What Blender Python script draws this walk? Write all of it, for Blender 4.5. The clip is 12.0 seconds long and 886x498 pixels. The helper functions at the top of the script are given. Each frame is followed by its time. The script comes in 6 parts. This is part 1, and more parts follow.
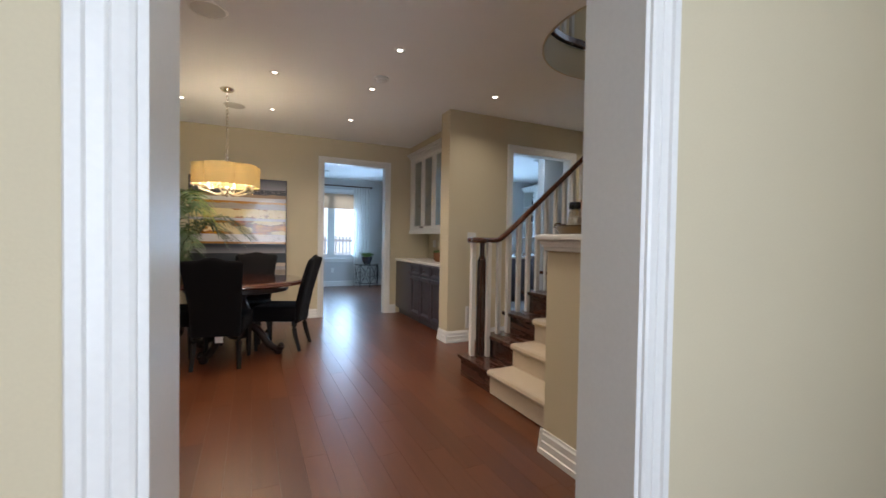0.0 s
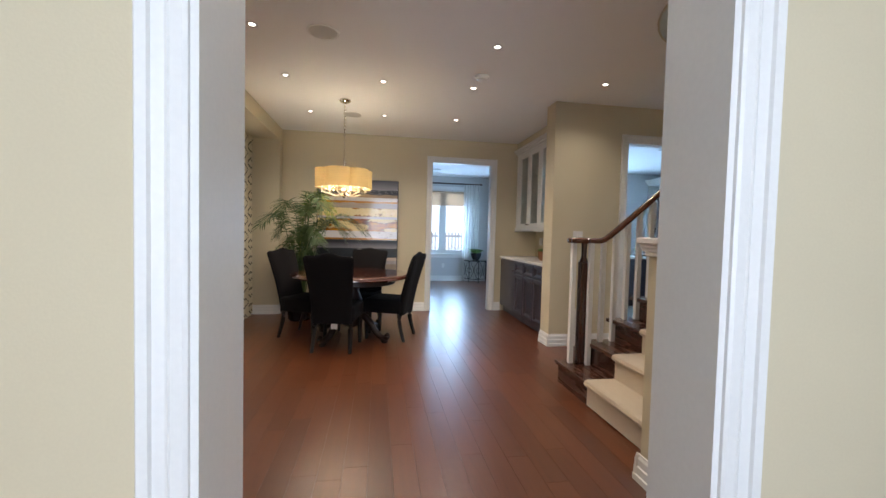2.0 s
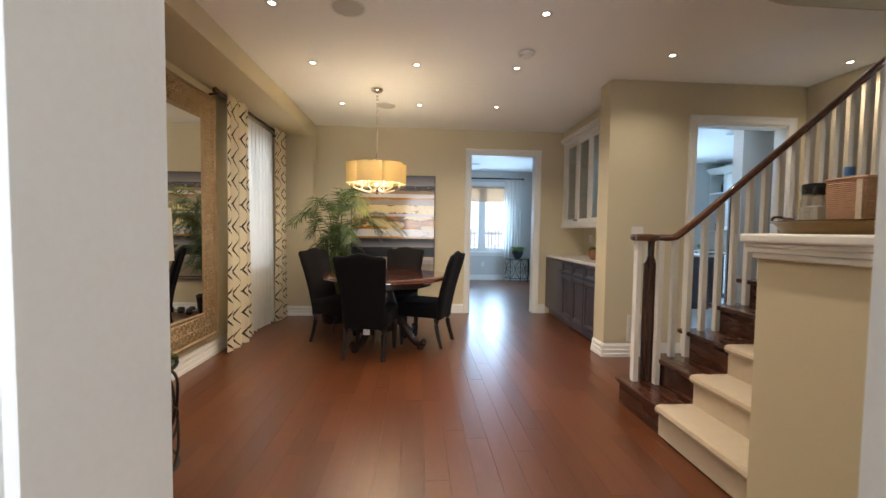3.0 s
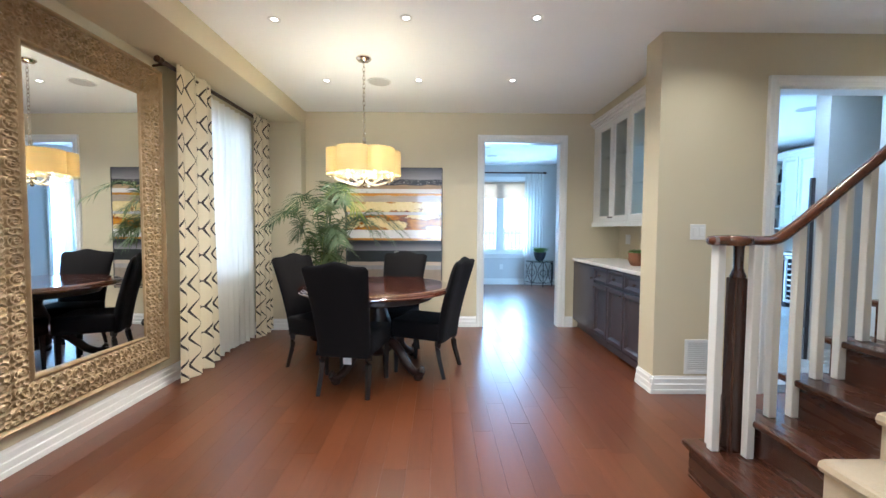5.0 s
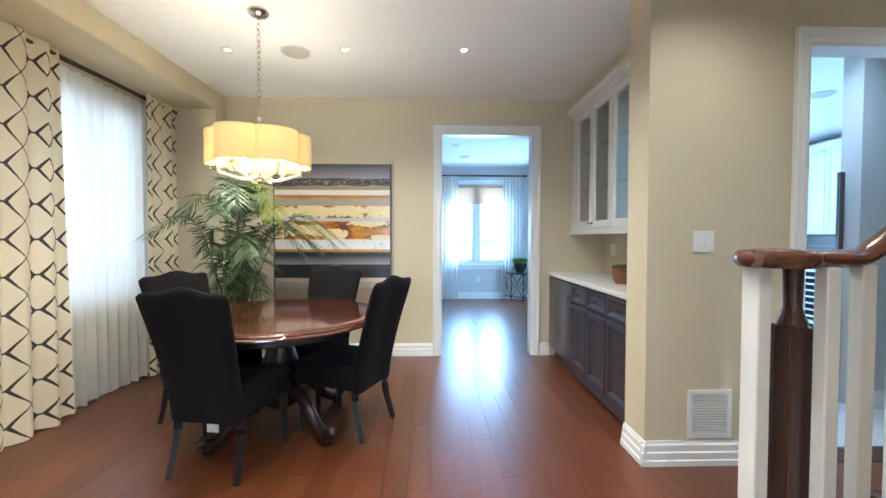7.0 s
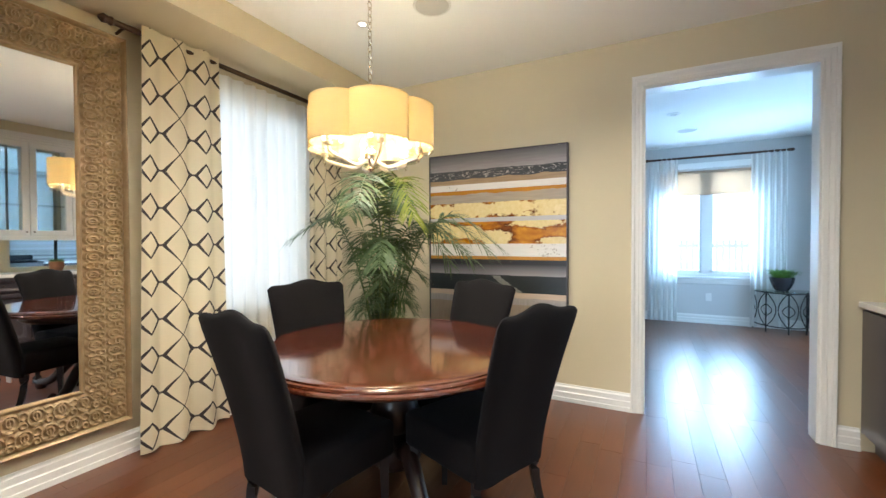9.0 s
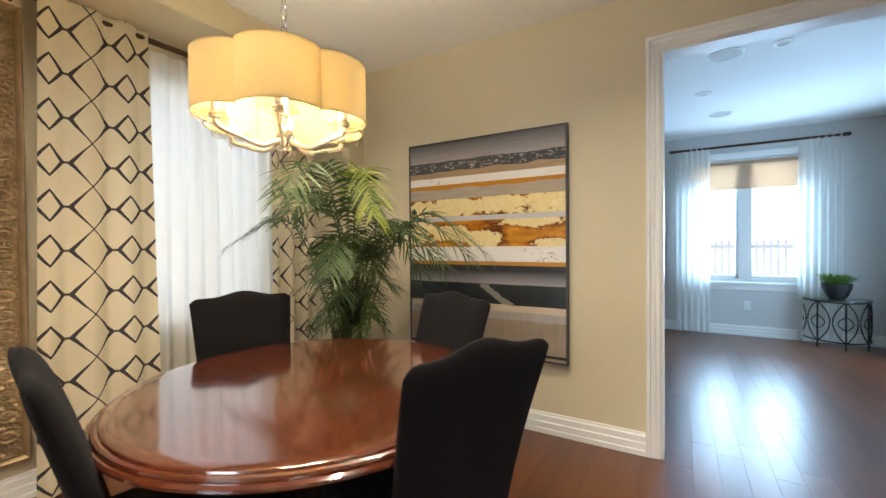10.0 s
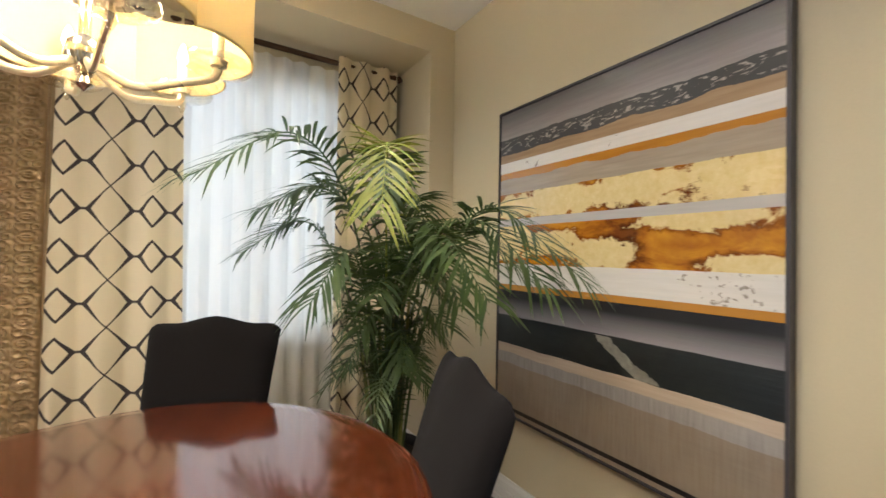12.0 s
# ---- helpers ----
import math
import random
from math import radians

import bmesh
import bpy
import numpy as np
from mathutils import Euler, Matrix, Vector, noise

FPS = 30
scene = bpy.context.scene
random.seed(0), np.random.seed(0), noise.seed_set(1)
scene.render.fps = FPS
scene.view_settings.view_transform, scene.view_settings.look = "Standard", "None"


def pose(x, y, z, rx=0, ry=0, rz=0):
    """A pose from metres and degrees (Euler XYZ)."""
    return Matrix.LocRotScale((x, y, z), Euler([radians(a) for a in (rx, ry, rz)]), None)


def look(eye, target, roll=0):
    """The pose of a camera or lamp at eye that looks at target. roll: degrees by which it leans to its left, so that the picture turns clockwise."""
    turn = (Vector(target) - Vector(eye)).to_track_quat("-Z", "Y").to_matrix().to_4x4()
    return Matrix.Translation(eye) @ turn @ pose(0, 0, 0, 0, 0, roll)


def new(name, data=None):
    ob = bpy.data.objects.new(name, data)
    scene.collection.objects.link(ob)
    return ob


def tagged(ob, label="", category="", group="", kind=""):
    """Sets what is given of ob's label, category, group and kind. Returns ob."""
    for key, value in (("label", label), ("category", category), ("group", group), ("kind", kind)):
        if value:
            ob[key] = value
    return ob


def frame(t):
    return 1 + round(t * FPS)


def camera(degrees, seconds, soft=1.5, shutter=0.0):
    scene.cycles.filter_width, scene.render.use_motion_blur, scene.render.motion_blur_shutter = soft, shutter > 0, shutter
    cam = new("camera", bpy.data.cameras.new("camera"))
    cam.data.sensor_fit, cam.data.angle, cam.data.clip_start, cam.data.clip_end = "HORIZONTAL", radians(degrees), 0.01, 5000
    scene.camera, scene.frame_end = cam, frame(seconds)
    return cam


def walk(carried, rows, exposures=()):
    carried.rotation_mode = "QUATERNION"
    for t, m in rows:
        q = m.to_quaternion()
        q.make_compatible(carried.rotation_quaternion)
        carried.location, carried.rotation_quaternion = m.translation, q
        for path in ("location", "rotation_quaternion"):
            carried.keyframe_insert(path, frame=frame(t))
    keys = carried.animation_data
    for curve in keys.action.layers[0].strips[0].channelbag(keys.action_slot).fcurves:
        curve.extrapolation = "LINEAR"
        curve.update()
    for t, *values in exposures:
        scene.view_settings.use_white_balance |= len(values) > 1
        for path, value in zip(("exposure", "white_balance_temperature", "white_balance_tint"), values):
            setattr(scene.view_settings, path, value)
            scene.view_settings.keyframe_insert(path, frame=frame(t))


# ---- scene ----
cam = camera(95.4, 12.0, shutter=0.16)
PATH = [
    (0, (0.269, 0.204, 1.206), (1.129, 2.009, 1.164), 0.9),
    (0.5, (0.221, 0.159, 1.236), (0.783, 2.078, 1.178), 0.4),
    (1, (0.238, 0.125, 1.252), (0.733, 2.062, 1.243), -0.6),
    (1.5, (0.31, 0.136, 1.227), (0.711, 2.095, 1.19), 0.7),
    (2, (0.437, 0.174, 1.245), (0.756, 2.147, 1.168), 1.4),
    (2.5, (0.482, 0.346, 1.255), (0.698, 2.333, 1.176), 1.2),
    (3, (0.484, 0.551, 1.246), (0.611, 2.545, 1.153), 0.8),
    (3.2, (0.508, 0.64, 1.258), (0.592, 2.636, 1.165), 0.3),
    (5, (0.696, 1.388, 1.26), (0.717, 3.386, 1.163), 0.3),
    (5.5, (0.843, 1.571, 1.267), (0.875, 3.568, 1.167), 0.1),
    (6, (0.922, 1.806, 1.275), (0.965, 3.803, 1.187), 0.0),
    (6.5, (1.019, 2.025, 1.265), (1.082, 4.022, 1.176), 0.1),
    (6.7, (1.08, 2.115, 1.267), (1.141, 4.113, 1.191), 0.1),
    (8.3, (1.391, 2.944, 1.267), (1.163, 4.931, 1.249), -0.1),
    (8.5, (1.395, 3.057, 1.275), (0.91, 4.997, 1.254), -0.1),
    (9, (1.291, 3.291, 1.267), (0.388, 5.075, 1.232), -0.2),
    (9.5, (1.305, 3.57, 1.268), (0.358, 5.331, 1.222), -0.6),
    (10, (1.361, 3.909, 1.274), (0.347, 5.632, 1.247), -0.5),
    (10.5, (1.332, 4.234, 1.253), (0.269, 5.928, 1.24), -0.6),
    (11, (1.304, 4.586, 1.279), (0.167, 6.231, 1.269), -0.5),
    (11.5, (1.313, 4.922, 1.286), (-0.018, 6.415, 1.306), -0.4),
    (12, (1.162, 5.149, 1.289), (-0.529, 6.217, 1.318), 1.0),
]
EXPOSURES = [(0.0, -0.21, 6000, 14.4), (0.5, -0.21, 6400, 15.4), (1.0, -0.2, 6200, 14.9), (1.5, -0.2, 6200, 15.4), (2.0, -0.05, 5900, 14.4), (2.5, 0.07, 6000, 14.4), (3.2, 0.26, 6400, 12.5), (4.8, 0.79, 5150, 8.0), (6.7, 0.8, 5150, 7.5), (8.5, 0.85, 5300, 7.0), (9.3, 0.66, 5900, 8.5), (10.3, 0.37, 6200, 10.5), (11.0, 0.24, 5700, 10.5), (11.5, 0.25, 5800, 11.0), (12.0, 0.42, 5900, 10.5)]
walk(cam, [(t, look(eye, target, roll)) for t, eye, target, roll in PATH], EXPOSURES)


# ---- world and light ----
def make_world():
    world = bpy.data.worlds.new("sky")
    world.use_nodes = True
    scene.world = world
    nt = world.node_tree
    sky = nt.nodes.new("ShaderNodeTexSky")
    sky.sky_type, sky.sun_disc = "NISHITA", False
    sky.sun_elevation, sky.sun_rotation = radians(38), radians(150)
    sky.air_density, sky.dust_density = 1.2, 2.5
    back = nt.nodes["Background"]
    back.inputs["Strength"].default_value = 0.14
    nt.links.new(sky.outputs[0], back.inputs[0])


make_world()


def lamp(name, kind, place, target, power, colour, **opts):
    data = bpy.data.lights.new(name, kind)
    data.energy, data.color = power, colour
    for key in ("size", "size_y", "shape", "spot_size", "spot_blend", "shadow_soft_size", "angle"):
        if key in opts:
            if key == "size":
                data.size = opts[key]
            elif key == "size_y":
                data.size_y = opts[key]
            elif key == "shape":
                data.shape = opts[key]
            elif key == "spot_size":
                data.spot_size = opts[key]
            elif key == "spot_blend":
                data.spot_blend = opts[key]
            elif key == "shadow_soft_size":
                data.shadow_soft_size = opts[key]
            else:
                data.angle = opts[key]
    ob = new(name, data)
    ob.matrix_world = look(place, target)
    return ob


DAY = (0.45, 0.715, 1.0)
DAY_SIDE = (0.86, 0.94, 1.0)
WARM = (1.0, 0.87, 0.68)
CEIL = 2.74
lamp("sun", "SUN", (6, -8, 12), (0, 0, 0), 2.0, (1.0, 0.95, 0.88), angle=radians(2))
lamp("dining_window_light", "AREA", (-1.72, 5.5, 1.55), (3, 5.5, 1.0), 8.0, DAY_SIDE, shape="RECTANGLE", size=1.15, size_y=1.6)
lamp("family_window_light", "AREA", (2.18, 10.86, 1.6), (2.18, 0, 1.1), 112, DAY, shape="RECTANGLE", size=1.5, size_y=1.7)
lamp("family_side_light", "AREA", (3.75, 9.2, 1.4), (0, 9.2, 1.2), 52, DAY, shape="RECTANGLE", size=1.5, size_y=2.0)
# added daylight from an assumed, unseen entry window; brightens entry and dining
lamp("unseen_entry_daylight", "AREA", (0.5, -1.85, 1.45), (0.7, 2, 1.2), 90, (0.82, 0.92, 1.0), shape="RECTANGLE", size=1.9, size_y=2.0)
lamp("kitchen_far_light", "AREA", (4.6, 9.05, 1.65), (5.4, 3, 1.4), 125, DAY, shape="RECTANGLE", size=1.3, size_y=1.2)
# fill light added upstairs for the stairs; no window is known there
lamp("added_landing_light", "AREA", (4.78, 2.4, 4.3), (2.6, 2.6, 2.4), 5, DAY_SIDE, shape="RECTANGLE", size=1.3, size_y=1.3)
POTS = [(0.49, 5.47), (1.42, 5.45), (-0.43, 5.50), (1.375, 4.27), (0.46, 4.29), (-0.475, 4.33), (1.35, 3.34), (-0.50, 3.37), (0.42, 2.74), (2.605, 3.88), (4.18, 3.86), (1.36, 1.82)]
for px, py in POTS:
    hall = px > 2
    lamp("pot_lamp", "SPOT", (px, py, CEIL - 0.012), (px, py, 0), 32 if hall else 60, WARM, spot_size=radians(142 if hall else 144), spot_blend=1.0, shadow_soft_size=0.035)


# blue tint stands in for kitchen daylight on the grey corner wall
lamp("kitchen_pot_lamp", "SPOT", (3.85, 4.95, CEIL - 0.012), (3.85, 4.95, 0), 44, (0.66, 0.83, 1.0), spot_size=radians(160), spot_blend=0.95, shadow_soft_size=0.035)


# ---- materials ----
class Nodes:
    """A small builder of node materials."""

    def __init__(self, name):
        self.mat = bpy.data.materials.new(name)
        self.mat.use_nodes = True
        self.nt = self.mat.node_tree
        self.bsdf = self.nt.nodes["Principled BSDF"]
        self.out = self.nt.nodes["Material Output"]

    def node(self, kind, **props):
        n = self.nt.nodes.new("ShaderNode" + kind)
        if "operation" in props:
            n.operation = props["operation"]
        if "data_type" in props:
            n.data_type = props["data_type"]
        if "blend_type" in props:
            n.blend_type = props["blend_type"]
        return n

    def link(self, a, b):
        self.nt.links.new(a, b)

    def math(self, op, a, b=0.0, c=None):
        n = self.node("Math", operation=op)
        for i, v in enumerate((a, b) if c is None else (a, b, c)):
            if isinstance(v, (int, float)):
                n.inputs[i].default_value = v
            else:
                self.link(v, n.inputs[i])
        return n.outputs[0]

    def mix(self, fac, a, b, blend="MIX"):
        n = self.node("Mix", data_type="RGBA", blend_type=blend)
        for sock, v in ((n.inputs[0], fac), (n.inputs[6], a), (n.inputs[7], b)):
            if isinstance(v, (int, float)):
                sock.default_value = v
            elif isinstance(v, tuple):
                sock.default_value = (*v[:3], 1)
            else:
                self.link(v, sock)
        return n.outputs[2]

    def coords(self, which="Object", scale=(1, 1, 1)):
        tc, mp = self.node("TexCoord"), self.node("Mapping")
        self.link(tc.outputs[which], mp.inputs[0])
        mp.inputs["Scale"].default_value = scale
        return mp.outputs[0]

    def noise(self, scale, detail=3.0, rough=0.55, vec=None, distort=0.0):
        n = self.node("TexNoise")
        n.inputs["Scale"].default_value, n.inputs["Detail"].default_value = scale, detail
        n.inputs["Roughness"].default_value, n.inputs["Distortion"].default_value = rough, distort
        self.link(vec if vec is not None else self.coords(), n.inputs["Vector"])
        return n.outputs[0]

    def ramp(self, fac, stops, mode="LINEAR"):
        n = self.node("ValToRGB")
        r = n.color_ramp
        r.interpolation = mode
        while len(r.elements) < len(stops):
            r.elements.new(0.5)
        for e, (p, c) in zip(r.elements, stops):
            e.position, e.color = p, (*c, 1)
        self.link(fac, n.inputs[0])
        return n.outputs[0]

    def bump(self, height, strength=0.2, distance=0.01):
        n = self.node("Bump")
        n.inputs["Strength"].default_value, n.inputs["Distance"].default_value = strength, distance
        self.link(height, n.inputs["Height"])
        self.link(n.outputs[0], self.bsdf.inputs["Normal"])

    def set(self, name, v):
        sock = self.bsdf.inputs[name]
        if isinstance(v, (int, float)):
            sock.default_value = v
        elif isinstance(v, tuple):
            sock.default_value = (*v[:3], 1)
        else:
            self.link(v, sock)


def tone(c, f):
    return tuple(min(1.0, x * f) for x in c)


def plain(name, colour, rough=0.5, metal=0.0, vary=0.12, scale=3.0, fine=60.0, bump=0.05, coat=0.0, sheen=0.0):
    """A plain surface with broad and fine variation and a little relief."""
    m = Nodes(name)
    broad, grain = m.noise(scale, 4), m.noise(fine, 2)
    col = m.mix(broad, tone(colour, 1 - vary), tone(colour, 1 + vary))
    col = m.mix(m.math("MULTIPLY", grain, 0.35), col, tone(colour, 0.8))
    m.set("Base Color", col)
    m.set("Roughness", m.math("MULTIPLY_ADD", broad, 0.2 * rough, 0.9 * rough))
    m.set("Metallic", metal)
    m.set("Coat Weight", coat)
    m.set("Coat Roughness", 0.08)
    m.set("Sheen Weight", sheen)
    if bump:
        m.bump(grain, bump, 0.004)
    return m.mat


def wood(name, dark, light, rough=0.25, coat=0.3, stretch=(6, 0.6, 6), per="", lift=0.35):
    """Wood with grain along its local y; per: object or island, for a tone of its own to each piece."""
    m = Nodes(name)
    vec = m.coords("Object", stretch)
    if per:
        if per == "object":
            rnd = m.node("ObjectInfo").outputs["Random"]
        else:
            rnd = m.node("NewGeometry").outputs["Random Per Island"]
        shift, add = m.node("CombineXYZ"), m.node("VectorMath", operation="ADD")
        m.link(m.math("MULTIPLY", rnd, 37.0), shift.inputs[0])
        m.link(m.math("MULTIPLY", rnd, 91.0), shift.inputs[1])
        m.link(vec, add.inputs[0])
        m.link(shift.outputs[0], add.inputs[1])
        vec = add.outputs[0]
    grain = m.noise(3.0, 6, 0.6, vec, 0.6)
    fine = m.noise(22.0, 3, 0.6, vec)
    fac = m.math("ADD", m.math("MULTIPLY", grain, 0.7), m.math("MULTIPLY", fine, 0.3))
    col = m.ramp(fac, [(0.3, dark), (0.72, light)])
    if per:
        col = m.mix(m.math("MULTIPLY", rnd, 1.0), m.mix(lift, col, tone(dark, 0.9)), m.mix(lift, col, tone(light, 1.05)))
    m.set("Base Color", col)
    m.set("Roughness", m.math("MULTIPLY_ADD", grain, 0.12, rough - 0.04))
    m.set("Coat Weight", coat)
    m.set("Coat Roughness", 0.18)
    m.bump(fac, 0.03, 0.001)
    return m.mat


WALL = plain("wall_paint", (0.62, 0.543, 0.376), 0.75, vary=0.04, scale=1.2, fine=160, bump=0.08)
WALL_GREY = plain("grey_wall_paint", (0.60, 0.595, 0.58), 0.75, vary=0.04, scale=1.2, fine=160, bump=0.08)
CEILING = plain("ceiling_paint", (0.93, 0.925, 0.91), 0.85, vary=0.03, scale=1.0, fine=220, bump=0.12)
TRIM = plain("white_trim_paint", (0.80, 0.79, 0.76), 0.35, vary=0.03, scale=4, fine=80, bump=0.02)
FLOOR_WOOD = wood("red_brown_floor_wood", (0.068, 0.0175, 0.0055), (0.138, 0.0405, 0.0125), 0.30, 0.34, (9, 0.7, 9), "object", 0.42)
FLOOR_REST = wood("red_brown_floor_wood_far", (0.068, 0.0175, 0.0055), (0.138, 0.0405, 0.0125), 0.30, 0.34, (9, 0.7, 9), "island", 0.42)
for floor_mat in (FLOOR_WOOD, FLOOR_REST):
    floor_mat.node_tree.nodes["Principled BSDF"].inputs["Coat Roughness"].default_value = 0.26
SUBFLOOR = plain("floor_joint", (0.06, 0.018, 0.008), 0.8)
STAIR_WOOD = wood("dark_stair_wood", (0.040, 0.013, 0.007), (0.080, 0.028, 0.014), 0.25, 0.4, (6, 0.8, 6))
POST_WOOD = wood("dark_newel_wood", (0.036, 0.011, 0.006), (0.054, 0.017, 0.009), 0.25, 0.4, (6, 6, 0.6))
RAIL_WOOD = wood("handrail_wood", (0.05, 0.016, 0.008), (0.15, 0.05, 0.022), 0.22, 0.5, (8, 0.6, 8))
TABLE_LEG = wood("dark_mahogany", (0.011, 0.0045, 0.0035), (0.024, 0.009, 0.006), 0.36, 0.1)
CARPET = plain("cream_carpet", (0.55, 0.44, 0.30), 0.95, vary=0.16, scale=30, fine=260, bump=0.9, sheen=0.4)
ESPRESSO = plain("espresso_cabinet", (0.046, 0.036, 0.042), 0.36, vary=0.10, scale=4, fine=90, bump=0.015, coat=0.5)
WHITE_CAB = plain("white_cabinet_paint", (0.78, 0.77, 0.73), 0.4, vary=0.03, scale=5, fine=90, bump=0.02)
COUNTER = plain("pale_stone_counter", (0.74, 0.71, 0.66), 0.22, vary=0.06, scale=18, fine=140, bump=0.0)
FABRIC = plain("charcoal_upholstery", (0.0068, 0.0056, 0.0060), 0.95, vary=0.18, scale=5, fine=420, bump=0.4, sheen=0.02)
FABRIC.node_tree.nodes["Principled BSDF"].inputs["Specular IOR Level"].default_value = 0.15
BLACK_WOOD = plain("black_chair_leg", (0.0065, 0.0055, 0.0055), 0.42, vary=0.2)
BRONZE = plain("dark_bronze", (0.085, 0.048, 0.030), 0.38, 0.6, vary=0.25, scale=10)
PALE_GOLD = plain("pale_gold_metal", (0.88, 0.78, 0.58), 0.28, 0.7, vary=0.05, bump=0)
NICKEL = plain("polished_nickel", (0.75, 0.70, 0.62), 0.14, 1.0, vary=0.05, bump=0)
IRON = plain("black_iron", (0.018, 0.017, 0.017), 0.5, 0.4, vary=0.3, scale=20)
PLASTIC = plain("white_plastic", (0.78, 0.77, 0.74), 0.4, vary=0.02, bump=0)
GREY_GRILLE = plain("grille_grey", (0.55, 0.53, 0.50), 0.6, vary=0.05, fine=300, bump=0.2)
TERRACOTTA = plain("terracotta", (0.26, 0.11, 0.05), 0.8, vary=0.2, scale=12, bump=0.3)
SOIL = plain("dark_soil", (0.025, 0.017, 0.011), 0.95, vary=0.4, scale=40, fine=150, bump=1.0)
BLACK_POT = plain("dark_glazed_pot", (0.02, 0.02, 0.024), 0.25, vary=0.2)
SNOW = plain("pale_winter_ground", (0.75, 0.77, 0.8), 0.9, vary=0.1, scale=1)
PICKET = plain("weathered_fence", (0.56, 0.57, 0.59), 0.8, vary=0.2)
STEEL = plain("appliance_steel", (0.32, 0.33, 0.35), 0.28, 0.9, vary=0.1, bump=0)
DARK_GLASS = plain("dark_appliance_glass", (0.012, 0.013, 0.016), 0.08, vary=0.1, bump=0)


def leaf_material(name, dark, light):
    m = Nodes(name)
    rnd = m.node("NewGeometry").outputs["Random Per Island"]
    n = m.noise(9, 3)
    col = m.mix(m.math("ADD", m.math("MULTIPLY", rnd, 0.6), m.math("MULTIPLY", n, 0.4)), dark, light)
    m.set("Base Color", col)
    m.set("Roughness", 0.45)
    m.set("Subsurface Weight", 0.0)
    tr = m.node("BsdfTranslucent")
    m.link(col, tr.inputs[0])
    mx = m.node("MixShader")
    mx.inputs[0].default_value = 0.25
    m.link(m.bsdf.outputs[0], mx.inputs[1])
    m.link(tr.outputs[0], mx.inputs[2])
    m.link(mx.outputs[0], m.out.inputs[0])
    return m.mat


PALM = leaf_material("palm_leaf", (0.027, 0.060, 0.016), (0.095, 0.142, 0.036))
PALM_LIGHT = leaf_material("young_palm_leaf", (0.13, 0.18, 0.02), (0.34, 0.36, 0.05))
HERB = leaf_material("herb_leaf", (0.05, 0.12, 0.02), (0.16, 0.28, 0.05))


def glass_material(name, tint=(1, 1, 1), rough=0.0, clear=0.85):
    m = Nodes(name)
    gl, tr, mx = m.node("BsdfGlossy"), m.node("BsdfTransparent"), m.node("MixShader")
    gl.inputs["Roughness"].default_value = rough
    tr.inputs[0].default_value = (*tint, 1)
    lw = m.node("LayerWeight")
    m.link(m.math("MAXIMUM", m.math("POWER", lw.outputs["Facing"], 4.0), 1 - clear), mx.inputs[0])
    m.link(tr.outputs[0], mx.inputs[1])
    m.link(gl.outputs[0], mx.inputs[2])
    m.link(mx.outputs[0], m.out.inputs[0])
    return m.mat


GLASS = glass_material("window_glass", clear=0.94)
CAB_GLASS = glass_material("cabinet_glass", (0.97, 0.99, 0.98), 0.02, clear=0.93)
CRYSTAL = glass_material("clear_crystal", (0.97, 0.95, 0.9), 0.0, clear=0.8)


def mirror_material():
    m = Nodes("mirror_silver")
    m.set("Base Color", (0.86, 0.87, 0.86))
    m.set("Metallic", 1.0)
    m.set("Roughness", 0.015)
    return m.mat


MIRROR = mirror_material()


def cloth_through(name, colour, through_share, clear_share, pattern=None, fine=500):
    """A cloth that lets light through, with part of it open weave."""
    m = Nodes(name)
    col = m.mix(m.noise(fine, 2), tone(colour, 0.92), colour) if pattern is None else pattern(m)
    m.set("Base Color", col)
    m.set("Roughness", 0.9)
    tr, a = m.node("BsdfTranslucent"), m.node("MixShader")
    m.link(col, tr.inputs[0])
    a.inputs[0].default_value = through_share
    m.link(m.bsdf.outputs[0], a.inputs[1])
    m.link(tr.outputs[0], a.inputs[2])
    last = a.outputs[0]
    if clear_share:
        cl, b = m.node("BsdfTransparent"), m.node("MixShader")
        b.inputs[0].default_value = clear_share
        m.link(last, b.inputs[1])
        m.link(cl.outputs[0], b.inputs[2])
        last = b.outputs[0]
    m.link(last, m.out.inputs[0])
    return m.mat


SHEER = cloth_through("white_sheer", (0.82, 0.80, 0.74), 0.5, 0.04)
SHEER_THIN = cloth_through("thin_white_sheer", (0.93, 0.92, 0.88), 0.55, 0.30)
SHADE_CLOTH = cloth_through("cream_lamp_shade", (0.64, 0.515, 0.265), 0.42, 0.0)
LAMP_SHADE = cloth_through("linen_lamp_shade", (0.82, 0.78, 0.69), 0.3, 0.0)
ROLLER = cloth_through("beige_roller_shade", (0.66, 0.50, 0.36), 0.45, 0.0)


